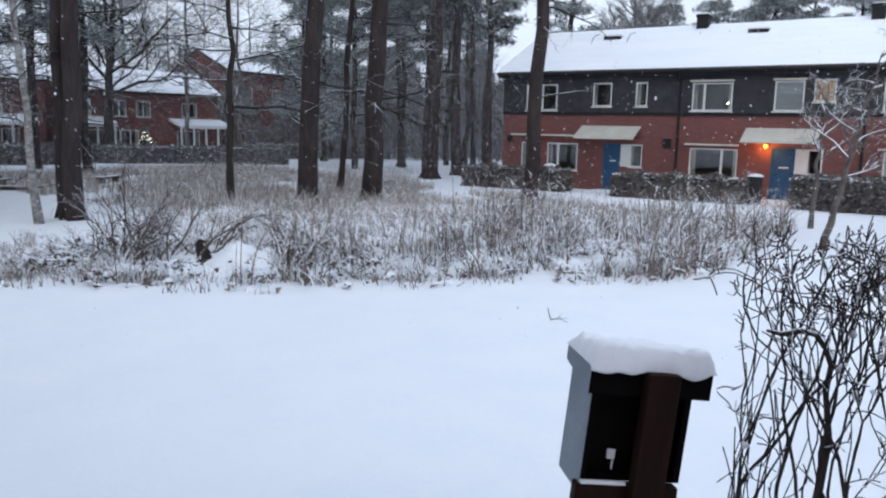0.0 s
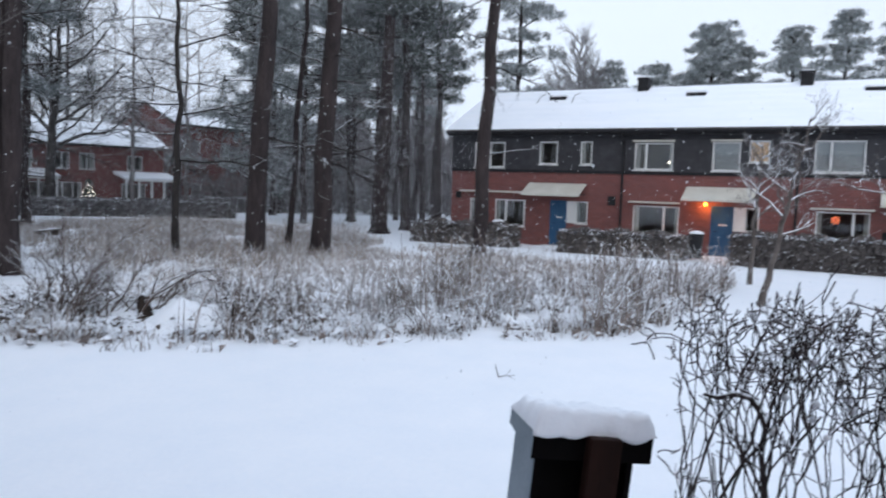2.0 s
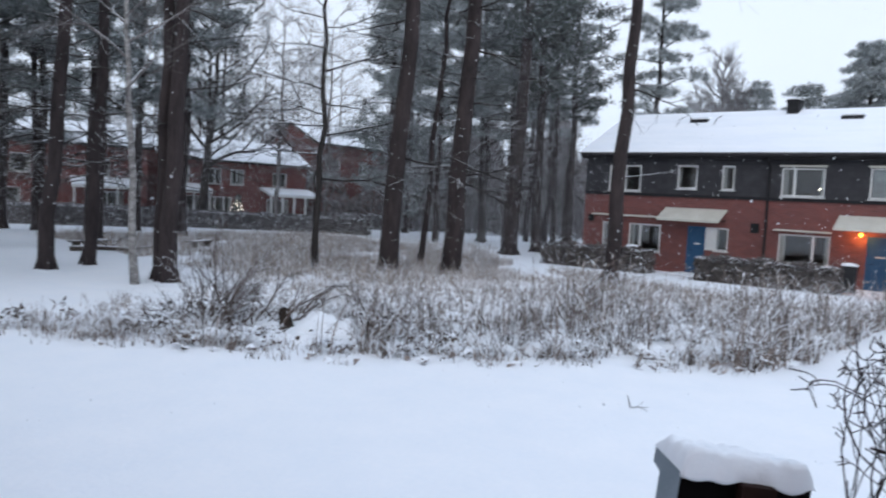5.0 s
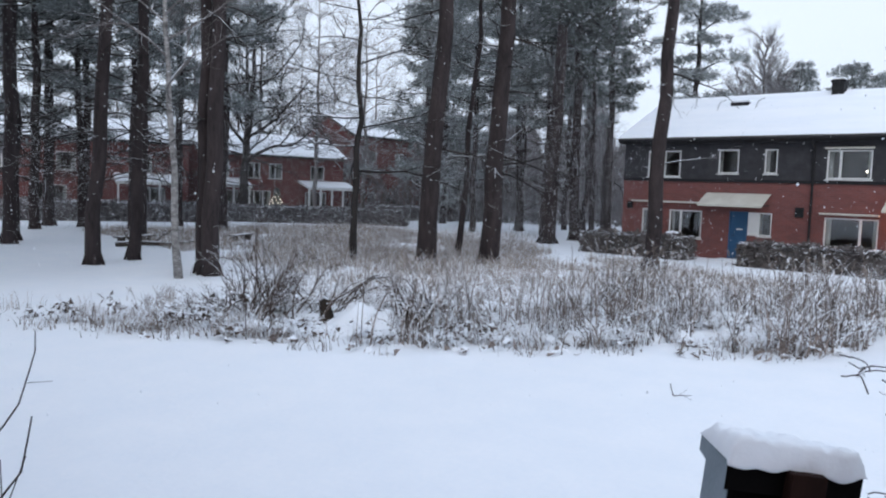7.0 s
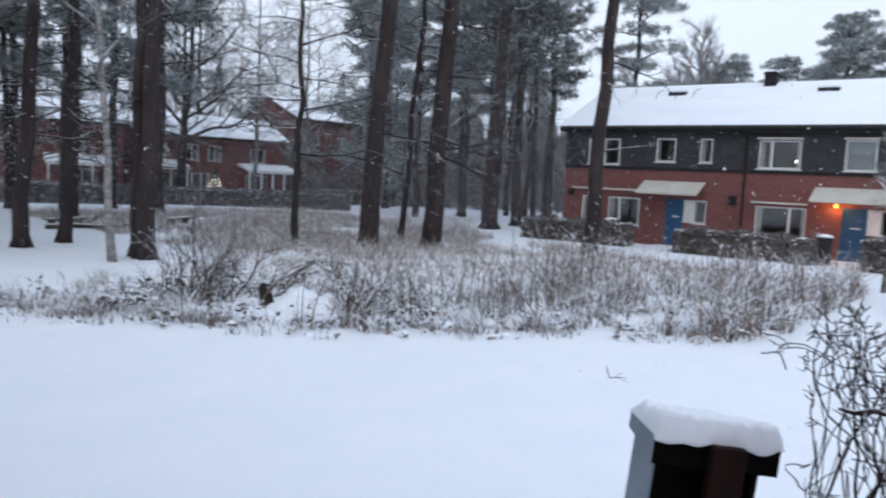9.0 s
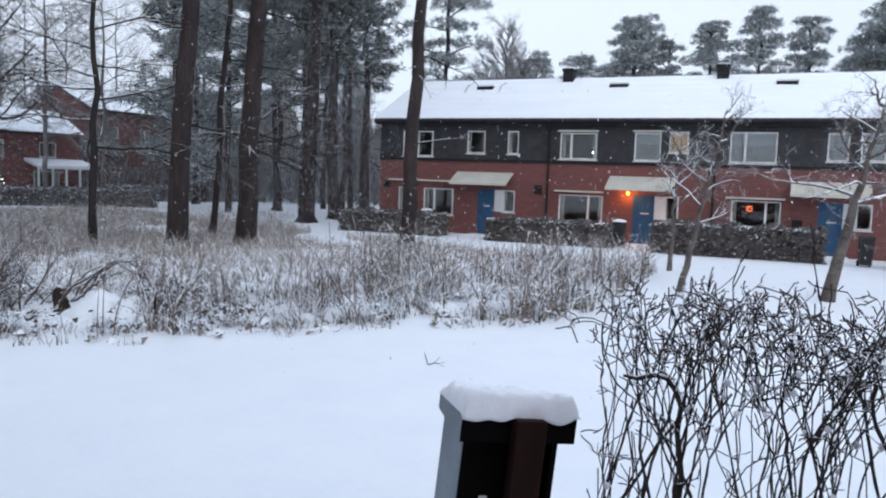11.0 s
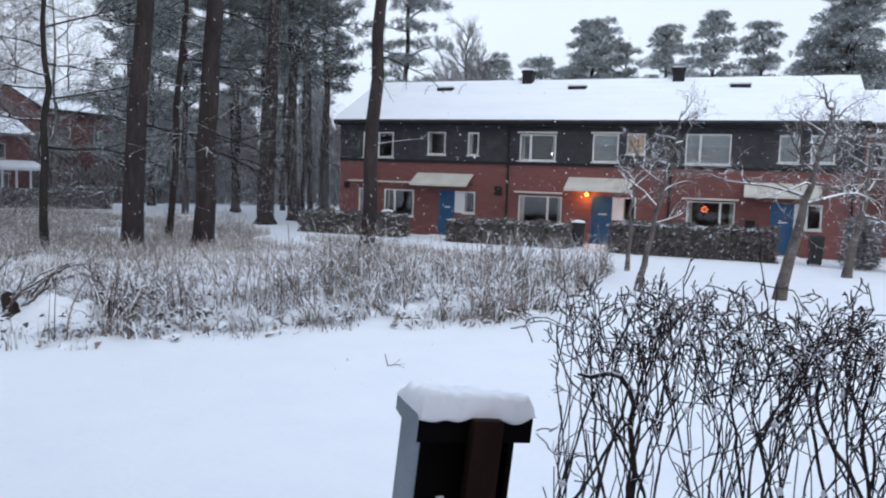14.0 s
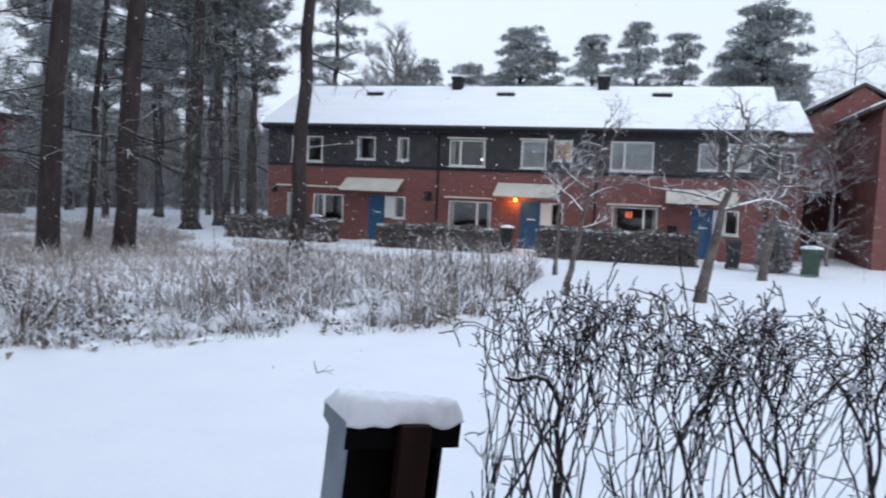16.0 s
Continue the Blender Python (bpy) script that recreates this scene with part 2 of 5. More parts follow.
M_WITHERED = surface("withered_leaves", (0.035, 0.026, 0.022), (0.13, 0.098, 0.080), 6.0, 0.9, 0.2, 30, snow=0.45, vary=0.4)
M_SHRUB = surface("shrub_bark", (0.042, 0.031, 0.027), (0.15, 0.112, 0.095), 5.0, 0.9, 0.5, 26, snow=0.66)
# twig grey lightened so that the mist of the wood is in the colour
M_BRUSH = surface("hazed_thicket", (0.115, 0.107, 0.109), (0.24, 0.225, 0.23), 0.6, 0.9, 0.0, 5, snow=0.35, vary=0.4)
M_TWIGBROWN = surface("fallen_twig", (0.05, 0.035, 0.028), (0.13, 0.095, 0.075), 9.0, 0.9, 0.4, 40)

# ---- mesh helpers ----
class Shape:
    """Gathers vertices and faces for one mesh."""

    def __init__(self):
        self.v, self.f = [], []

    def box(self, x0, x1, y0, y1, z0, z1):
        n = len(self.v)
        self.v += [(x, y, z) for z in (z0, z1) for y in (y0, y1) for x in (x0, x1)]
        self.f += [[n + i for i in q] for q in ((0, 2, 3, 1), (4, 5, 7, 6), (0, 1, 5, 4), (2, 6, 7, 3), (0, 4, 6, 2), (1, 3, 7, 5))]
        return self

    def prism(self, outline, axis, lo, hi):
        """A closed outline of (a, b) drawn out along x (axis 0), y (1) or z (2)."""
        n, k = len(self.v), len(outline)
        for w in (lo, hi):
            for a, b in outline:
                self.v.append([(w, a, b), (a, w, b), (a, b, w)][axis])
        self.f += [[n + i, n + (i + 1) % k, n + k + (i + 1) % k, n + k + i] for i in range(k)]
        self.f += [list(range(n, n + k))[::-1], list(range(n + k, n + 2 * k))]
        return self

    def tube(self, points, radii, sides=6, cap=True):
        n = len(self.v)
        pts = [Vector(p) for p in points]
        side = None
        for i, p in enumerate(pts):
            along = (pts[min(i + 1, len(pts) - 1)] - pts[max(i - 1, 0)]).normalized()
            if side is None:
                side = along.orthogonal().normalized()
            side = (side - along * side.dot(along)).normalized()
            other = along.cross(side)
            for k in range(sides):
                a = 2 * math.pi * k / sides
                self.v.append(tuple(p + (side * math.cos(a) + other * math.sin(a)) * radii[i]))
        for i in range(len(pts) - 1):
            for k in range(sides):
                a, b = n + i * sides + k, n + i * sides + (k + 1) % sides
                self.f.append([a, b, b + sides, a + sides])
        if cap:
            self.f.append(list(range(n, n + sides))[::-1])
            self.f.append(list(range(n + (len(pts) - 1) * sides, n + len(pts) * sides)))
        return self

    def mesh(self, name, material, smooth=False):
        me = bpy.data.meshes.new(name)
        me.from_pydata(self.v, [], self.f)
        me.materials.append(material)
        if smooth:
            me.shade_smooth()
        me.update()
        return me


def from_arrays(name, verts, faces, material, smooth=False):
    me = bpy.data.meshes.new(name)
    me.from_pydata(verts.tolist(), [], faces.tolist())
    me.materials.append(material)
    if smooth:
        me.shade_smooth()
    return me


def part(name, shape, material, parent, label="", smooth=False, bevel=0.0):
    me = shape if isinstance(shape, bpy.types.Mesh) else shape.mesh(name, material, smooth)
    if bevel:
        bm = bmesh.new()
        bm.from_mesh(me)
        bmesh.ops.recalc_face_normals(bm, faces=bm.faces)
        bmesh.ops.bevel(bm, geom=bm.edges[:], offset=bevel, segments=2, affect="EDGES", profile=0.5)
        bm.to_mesh(me)
        bm.free()
    ob = new(name, me)
    if parent:
        ob.parent = parent
    if label:
        ob["label"] = label
    return ob


def thing(name, m, label, category, group="", kind=""):
    ob = new(name)
    ob.empty_display_size = 0.2
    ob.matrix_basis = m
    return tagged(ob, label, category, group, kind)


def solo(name, shape, material, m, label, category, group="", kind="", smooth=False):
    ob = part(name, shape, material, None, "", smooth)
    ob.matrix_basis = m
    return tagged(ob, label, category, group, kind)


# ---- ground ----
def terrain(x, y):
    r = math.hypot(x, y)
    rise = 0.72 * (1 - min(1, max(0, (r - 2.9) / 2.2))) ** 1.6 if r < 5.1 else 0.0
    roll = 0.035 * noise.noise((x * 0.35, y * 0.35, 0)) + 0.012 * noise.noise((x * 1.3, y * 1.3, 4))
    field = max(0.0, min(1.0, (r - 3) / 6))
    tuft = 0.0
    if r < 60 and in_meadow(x, y):
        tuft = 0.06 * abs(noise.noise((x * 0.9, y * 0.9, 9)))
    return rise + roll * (0.35 + field) * max(0.2, 1 - max(0, r - 25) / 10) + tuft


def edge_y(x):
    """The near edge of the meadow at x."""
    stops = [(-40, -6), (-14, 4.6), (-11.8, 5.5), (-10, 6.6), (-8, 8.1), (-6.5, 10.0), (-5.2, 11.5), (-3.7, 12.5), (-3.2, 14)]
    for (x0, y0), (x1, y1) in zip(stops, stops[1:]):
        if x0 <= x <= x1:
            return y0 + (y1 - y0) * (x - x0) / (x1 - x0)
    return 99.0


def in_meadow(x, y):
    return x < -3.2 and y > edge_y(x) and y < 22.5 - 0.32 * (x + 4)


def build_ground():
    rings = [0.4 * 1.055 ** i for i in range(180) if 0.4 * 1.055 ** i < 3500]
    n = 220
    verts = [(0, 0, terrain(0, 0))]
    for r in rings:
        for k in range(n):
            a = 2 * math.pi * k / n
            x, y = r * math.cos(a), r * math.sin(a)
            verts.append((x, y, terrain(x, y)))
    faces = [[0, 1 + k, 1 + (k + 1) % n] for k in range(n)]
    for i in range(len(rings) - 1):
        for k in range(n):
            a, b = 1 + i * n + k, 1 + i * n + (k + 1) % n
            faces.append([a, a + n, b + n, b])
    s = Shape()
    s.v, s.f = verts, faces
    return solo("ground", s, M_SNOW, Matrix(), "fresh smooth snow over a level field and meadow", "ground", kind="structure", smooth=True)


build_ground()


# ---- houses ----
def pierced(x0, x1, z0, z1, holes, y0, y1):
    """A wall slab along x with rectangular holes right through it."""
    s = Shape()
    xs = sorted({x0, x1, *[v for h in holes for v in h[:2] if x0 < v < x1]})
    zs = sorted({z0, z1, *[v for h in holes for v in h[2:4] if z0 < v < z1]})
    for a, b in zip(xs, xs[1:]):
        start = None
        for c, d in zip(zs, zs[1:]):
            open_here = any(h[0] < (a + b) / 2 < h[1] and h[2] < (c + d) / 2 < h[3] for h in holes)
            if not open_here and start is None:
                start = c
            if start is not None and (open_here or d == zs[-1]):
                s.box(a, b, y0, y1, start, c if open_here else d)
                start = None
    return s


def window(house, x0, x1, z0, z1, splits=(), fill="dark", y=0.0):
    w = Shape()
    t = 0.05
    y0, y1 = y + 0.01, y + 0.10
    w.box(x0, x0 + t, y0, y1, z0, z1).box(x1 - t, x1, y0, y1, z0, z1)
    w.box(x0 + t, x1 - t, y0, y1, z0, z0 + t).box(x0 + t, x1 - t, y0, y1, z1 - t, z1)
    for s in splits:
        c = x0 + (x1 - x0) * s
        w.box(c - 0.04, c + 0.04, y0 + 0.004, y1 - 0.004, z0 + t, z1 - t)
    win = part("window", w, M_WHITE, house, "white-painted wooden window")
    cuts = [x0 + t, *[x0 + (x1 - x0) * s for s in splits], x1 - t]
    for a, b in zip(cuts, cuts[1:]):
        pane = part("pane", Shape().box(a, b, y + 0.05, y + 0.056, z0 + t, z1 - t), M_GLASS, win)
        pane.visible_shadow = False
    part("sill", Shape().box(x0 - 0.05, x1 + 0.05, y - 0.07, y + 0.01, z0 - 0.05, z0 - 0.012), M_WHITE, win)
    if fill in ("blind", "warm"):
        part("blind", Shape().box(x0 + 0.03, x1 - 0.03, y + 0.14, y + 0.155, z0 + 0.05, z1 - 0.02), M_BLIND if fill == "blind" else M_WARMBLIND, win, "pulled-down pale blind" if fill == "blind" else "pale blind with orange room light in its colour")
    if fill in ("dark", "curtain"):
        for side in (0, 1):
            c = Shape()
            wide = (x1 - x0) * (0.09 if fill == "dark" else 0.22)
            start = x0 + 0.04 if side == 0 else x1 - 0.04 - wide
            pts = [(start + wide * i / 12, y + 0.20 + 0.03 * (i % 2)) for i in range(13)]
            c.prism(pts + [(a, b + 0.008) for a, b in reversed(pts)], 2, z0 + 0.06, z1 - 0.04)
            part("curtain", c, M_CURTAIN, win)
    return win


def front_door(house, x0, x1, y, side_panel, side_window):
    d = Shape().box(x0 + 0.05, x1 - 0.05, y + 0.06, y + 0.11, 0.06, 1.97)
    door = part("door", d, M_BLUE, house, "blue-painted boarded front door")
    for k in range(7):
        a = x0 + 0.08 + (x1 - x0 - 0.16) * k / 7
        part("board", Shape().box(a + 0.008, a + (x1 - x0 - 0.16) / 7 - 0.008, y + 0.045, y + 0.059, 0.12, 1.9), M_BLUE, door)
    part("door_frame", Shape().box(x0, x0 + 0.05, y, y + 0.12, 0.06, 2.02).box(x1 - 0.05, x1, y, y + 0.12, 0.06, 2.02).box(x0 + 0.05, x1 - 0.05, y, y + 0.12, 1.97, 2.02), M_BLUE, door)
    part("door_handle", Shape().tube([(x0 + 0.14, y + 0.03, 1.02), (x0 + 0.14, y - 0.01, 1.02), (x0 + 0.26, y - 0.01, 1.02)], [0.012] * 3, 6), M_DARKMETAL, door)
    part("letter_flap", Shape().box(x0 + 0.3, x1 - 0.2, y + 0.036, y + 0.046, 1.26, 1.31), M_WHITE, door)
    part("side_panel", Shape().box(*side_panel, y + 0.03, y + 0.10, 1.06, 2.0), M_WHITE, house, "white panel beside the door")
    window(house, *side_window, 1.06, 2.0, (), "dark", y)
    step = Shape().box(x0 - 0.25, x1 + 0.25, y - 0.9, y, -0.1, 0.055)
    part("doorstep", step, M_SNOW, house, "snow-covered concrete doorstep", bevel=0.02)


def canopy(house, x0, x1, y):
    c = Shape().prism([(y - 0.92, 2.29), (y - 0.92, 2.25), (y - 0.02, 2.72), (y - 0.02, 2.76)], 0, x0, x1)
    ob = part("canopy", c, M_CREAM, house, "cream sheet-metal door canopy dusted with snow")
    for x in (x0 + 0.06, x1 - 0.06):
        part("bracket", Shape().tube([(x, y - 0.02, 2.3), (x, y - 0.85, 2.27)], [0.02, 0.02], 5), M_DARKMETAL, ob)
    part("valance", Shape().box(x0, x1, y - 0.935, y - 0.921, 2.20, 2.295), M_CREAM, ob)


def roofing(house, w, d, eave, ridge, over=0.45, verge=0.12, snow=0.07):
    mid = d / 2
    k = (ridge - eave) / (mid + over)
    for name, sgn in (("roof_front", 1), ("roof_back", -1)):
        ys = (-over, mid) if sgn == 1 else (d + over, mid)
        roof = part("roof", Shape().prism([(ys[0], eave), (ys[1], ridge), (ys[1], ridge - 0.14), (ys[0], eave - 0.14)], 0, -verge, w + verge), M_TILE, house, "dark tiled roof slope")
        n = Shape()
        cols, rows = max(8, int(w * 2)), 14
        for top in (1, 0):
            for i in range(cols + 1):
                for j in range(rows + 1):
                    x = -verge - 0.02 + (w + 2 * verge + 0.04) * i / cols
                    f = j / rows
                    y, z = ys[0] + (ys[1] - ys[0]) * f, eave + (ridge - eave) * f
                    lift = 0.003
                    if top:
                        lift = snow * (0.75 + 0.5 * noise.noise((x * 0.7, f * 5, sgn * 3))) + (0.012 if j % 2 else 0.0)
                        lift *= 0.5 if j == 0 else 1.0
                    n.v.append((x, y, z + lift))
        m = (cols + 1) * (rows + 1)
        for i in range(cols):
            for j in range(rows):
                a = i * (rows + 1) + j
                n.f.append([a, a + rows + 1, a + rows + 2, a + 1])
        rim = [i * (rows + 1) for i in range(cols + 1)] + [cols * (rows + 1) + j for j in range(1, rows + 1)]
        rim += [i * (rows + 1) + rows for i in range(cols - 1, -1, -1)] + [j for j in range(rows - 1, 0, -1)]
        for a, b in zip(rim, rim[1:] + rim[:1]):
            n.f.append([a, b, m + b, m + a])
        part("snow_cover", n, M_ROOFSNOW, roof, "smooth snow lying on the roof", smooth=False)
    return k


def chimney(house, x, y, z0, z1, w=0.55):
    c = Shape().box(x - w / 2, x + w / 2, y - w / 2, y + w / 2, z0, z1).box(x - w / 2 - 0.04, x + w / 2 + 0.04, y - w / 2 - 0.04, y + w / 2 + 0.04, z1 - 0.12, z1 - 0.02)
    ob = part("chimney", c, M_DARKMETAL, house, "dark sheet-clad chimney with snow cap")
    part("snow_cap", Shape().box(x - w / 2, x + w / 2, y - w / 2, y + w / 2, z1 + 0.002, z1 + 0.05), M_SNOW, ob, bevel=0.02)


def shell(house, w, d, eave, ridge, band, holes, thick=0.25, skin=None):
    skin = skin or M_BRICK
    low = band or eave
    part("brick_wall", pierced(0, w, -0.3, low, holes, 0, thick), skin, house, "red brick wall")
    if band:
        part("cladding", pierced(0, w, low, eave + 0.02, holes, -0.03, thick), M_SLATE, house, "dark grey slate-like cladding")
        part("band_board", Shape().box(-0.01, w + 0.01, -0.055, -0.031, low - 0.07, low + 0.05), M_DARKMETAL, house)
    part("back_wall", Shape().box(0, w, d - thick, d, -0.3, eave), skin, house)
    mid = d / 2
    peak = ridge - 0.16
    for x0, x1 in ((-0.004, thick), (w - thick, w + 0.004)):
        part("gable_wall", Shape().prism([(thick, -0.3), (d - thick, -0.3), (d - thick, eave - 0.1), (mid, peak), (thick, eave - 0.1)], 0, x0, x1), skin, house)
    part("ceiling_slab", Shape().box(thick, w - thick, thick, d - thick, (low if band else eave * 0.55) - 0.35, (low if band else eave * 0.55) - 0.1), M_ROOM, house)
    part("attic_slab", Shape().box(thick, w - thick, thick, d - thick, eave - 0.12, eave), M_ROOM, house)
    part("inner_wall", Shape().box(thick, w - thick, 3.2, 3.3, 0.0, eave - 0.13), M_ROOM, house)
    part("floor_slab", Shape().box(thick, w - thick, thick, d - thick, -0.2, 0.03), M_ROOM, house)


def row_house():
    X = -17.43
    w = 21.45
    h = thing("row_house", pose(X, 31.58, 0), "two-storey red brick row house with dark upper cladding and snowy roof", "house")
    at = lambda x: round(x - X, 3)
    upper = [(-16.26, -14.74, 3.40, 4.53, (0.5,), "dark"), (-13.08, -12.24, 3.57, 4.55, (), "dark"), (-11.20, -10.70, 3.57, 4.55, (), "curtain"),
             (-8.87, -7.32, 3.40, 4.49, (0.30,), "dark"), (-5.80, -4.76, 3.40, 4.52, (), "blind"), (-4.44, -3.71, 3.74, 4.57, (), "warm"),
             (-2.18, -0.51, 3.40, 4.57, (0.33,), "blind"), (1.18, 1.90, 3.52, 4.55, (), "blind"), (2.27, 3.08, 3.54, 4.56, (), "blind")]
    lower = [(-16.44, -15.85, 0.79, 1.98, (), "dark"), (-15.15, -13.68, 0.80, 1.98, (0.35,), "dark"), (-8.83, -6.97, 0.80, 1.93, (0.67,), "dark"), (-2.00, -0.23, 0.95, 1.97, (0.70,), "dark")]
    doors = [(-12.50, -11.74), (-5.74, -4.90), (1.03, 1.85)]
    holes = [(at(a), at(b), c, d) for a, b, c, d, *_ in upper + lower]
    for a, b in doors:
        holes.append((at(a), at(b + 0.95), 1.06, 2.0))
        holes.append((at(a), at(b), -0.02, 2.02))
    shell(h, w, 8.0, 5.02, 7.22, 3.27, holes)
    for a, b, c, d, s, fill in upper + lower:
        window(h, at(a), at(b), c, d, s, fill, -0.03 if c > 3 else 0.0)
    for a, b in doors:
        front_door(h, at(a), at(b), 0.0, (at(b + 0.004), at(b + 0.42)), (at(b + 0.424), at(b + 0.95)))
    for a, b in ((-13.52, -10.88), (-6.72, -4.08), (0.05, 2.69)):
        canopy(h, at(a), at(b), 0.0)
    roofing(h, w, 8.0, 5.06, 7.24)
    part("gutter", Shape().tube([(-0.1, -0.50, 4.95), (w + 0.1, -0.50, 4.95)], [0.065, 0.065], 8), M_DARKMETAL, h)
    part("fascia", Shape().box(-0.1, w + 0.1, -0.43, -0.40, 4.80, 4.93), M_DARKMETAL, h)
    part("soffit", Shape().box(-0.1, w + 0.1, -0.399, -0.032, 4.82, 4.85), M_DARKMETAL, h)
    for x in (-9.33, -2.68, 3.75):
        part("downpipe", Shape().tube([(at(x), -0.47, 4.92), (at(x), -0.40, 4.75), (at(x), -0.10, 4.55), (at(x), -0.10, 0.15)], [0.05] * 4, 8), M_DARKMETAL, h)
    for a, b, z in ((-16.92, -13.75, 2.33), (-9.0, -6.94, 2.09), (-2.2, -0.1, 2.08), (-8.95, -7.26, 4.58), (-5.86, -4.70, 4.59)):
        part("awning_box", Shape().box(at(a), at(b), -0.20, -0.036, z - 0.05, z + 0.02), M_CREAM, h, "slim pale rolled-up awning box", bevel=0.012)
    for x, z, r in ((-9.75, 2.08, 0.16), (-17.05, 2.12, 0.13), (0.35, 1.1, 0.18)):
        part("vent_box", Shape().box(at(x) - r, at(x) + r, -0.08, -0.001, z - r * 1.2, z + r * 1.2), M_DARKMETAL, h, bevel=0.015)
    for x, z0 in ((-9.65, 6.7), (-2.9, 6.7)):
        chimney(h, at(x), 3.75, z0, 7.68, 0.48)
    for x in (-13.45, -7.15, -0.35):
        hatch = part("roof_hatch", Shape().box(at(x) - 0.40, at(x) + 0.40, 2.75, 3.35, 6.5, 6.83), M_DARKMETAL, h, "dark roof hatch half hidden by snow", bevel=0.01)
        part("snow_cap", Shape().box(at(x) - 0.44, at(x) + 0.44, 2.80, 3.45, 6.834, 6.93), M_SNOW, hatch, bevel=0.02)
    for dx in (-0.85, 0.85):
        lad = Shape()
        lad.tube([(at(-13.45) + dx, 2.3, 6.42), (at(-13.45) + dx, 2.7, 6.85), (at(-13.45) + dx, 3.4, 7.05)], [0.012] * 3, 5)
        part("roof_rail", lad, M_DARKMETAL, h)
    ant = Shape().tube([(w - 0.15, 4.0, 7.1), (w - 0.15, 4.0, 8.35)], [0.018, 0.014], 6)
    for z, q in ((8.3, 0.32), (8.12, 0.26), (7.95, 0.38)):
        ant.tube([(w - 0.15 - q, 4.0, z), (w - 0.15 + q, 4.0, z)], [0.008, 0.008], 5)
    part("antenna", ant, M_DARKMETAL, h, "thin roof antenna")
    lamp = part("wall_lamp", Shape().box(at(-5.99), at(-5.87), -0.16, -0.001, 2.16, 2.20).box(at(-5.95), at(-5.91), -0.10, -0.001, 2.02, 2.16), M_DARKMETAL, h, "lit orange wall lamp by the door")
    globe = Shape()
    rr = [0.02, 0.07, 0.085, 0.07, 0.02]
    globe.tube([(at(-5.93), -0.15, 2.00 + 0.04 * i) for i in range(5)], rr, 10)
    part("globe", globe, M_LAMP, lamp, "glowing orange glass globe", smooth=True)
    star = Shape()
    for k in range(7):
        a = 2 * math.pi * k / 7
        star.v += [(at(-1.35) + 0.18 * math.cos(a), 0.32, 1.66 + 0.18 * math.sin(a))]
        for da in (-0.3, 0.3):
            for dy in (0.26, 0.38):
                star.v += [(at(-1.35) + 0.065 * math.cos(a + da), dy, 1.66 + 0.065 * math.sin(a + da))]
        n = len(star.v) - 5
        star.f += [[n, n + 1, n + 2], [n, n + 3, n + 4], [n, n + 1, n + 3], [n, n + 2, n + 4], [n + 1, n + 2, n + 4, n + 3]]
    part("paper_star", star, M_STAR, h, "lit red paper star hanging in the window")
    part("pendant_lamp", Shape().tube([(at(-7.75), 1.4, 3.72), (at(-7.75), 1.4, 3.78), (at(-7.75), 1.4, 3.84)], [0.10, 0.075, 0.02], 10), M_CEILLAMP, h, "lit pendant lamp in an upstairs room")
    return h


row_house()
glow = new("door_lamp_light", bpy.data.lights.new("door_lamp_light", "POINT"))
glow.data.energy, glow.data.color, glow.data.shadow_soft_size = 34.0, (1.0, 0.33, 0.07), 0.08
glow.location = (-5.93, 31.33, 2.06)


def plain_house(name, m, w, d, eave, ridge, wins, label, skin=None):
    h = thing(name, m, label, "house")
    shell(h, w, d, eave, ridge, None, [q[:4] for q in wins], skin=skin)
    for a, b, c, e, s, fill in wins:
        window(h, a, b, c, e, s, fill)
    roofing(h, w, d, eave + 0.05, ridge)
    part("gutter", Shape().tube([(-0.1, -0.5, eave - 0.05), (w + 0.1, -0.5, eave - 0.05)], [0.06, 0.06], 7), M_DARKMETAL, h)
    return h


# brick houses beyond the trees
hb = plain_house("brick_house", pose(-48.45, 28.37, 0, 0, 0, 75), 11.0, 7.0, 4.55, 6.25,
    [(3.45, 4.40, 2.9, 4.0, (0.5,), "dark"), (5.05, 6.05, 2.9, 4.0, (0.5,), "curtain"), (3.3, 5.2, 0.9, 2.0, (0.35, 0.7), "dark"), (8.3, 9.4, 2.95, 3.95, (0.5,), "dark"), (1.2, 2.1, 2.9, 4.0, (), "dark"), (7.9, 9.6, 0.8, 2.0, (0.5,), "dark"), (1.5, 2.9, 0.8, 2.0, (), "dark")],
    "far two-storey red brick house with snowy roof")


def porch(house, x0, x1, deep, posts):
    """A snowy lean-to roof on white posts with two rails."""
    roof = part("porch_roof", Shape().prism([(-deep, 2.42), (-deep, 2.26), (-0.01, 2.66), (-0.01, 2.86)], 0, x0, x1), M_ROOFSNOW, house, "snow-covered porch roof")
    for k in range(posts):
        x = x0 + 0.15 + (x1 - x0 - 0.3) * k / (posts - 1)
        part("porch_post", Shape().box(x - 0.06, x + 0.06, 0.1 - deep, 0.22 - deep, 0, 2.25), M_WHITE, roof)
    for z in (0.30, 0.92):
        part("porch_rail", Shape().box(x0 + 0.15, x1 - 0.15, 0.13 - deep, 0.19 - deep, z, z + 0.08), M_WHITE, roof)
    part("porch_fascia", Shape().box(x0, x1, -deep - 0.03, -deep - 0.004, 2.18, 2.33), M_WHITE, roof)


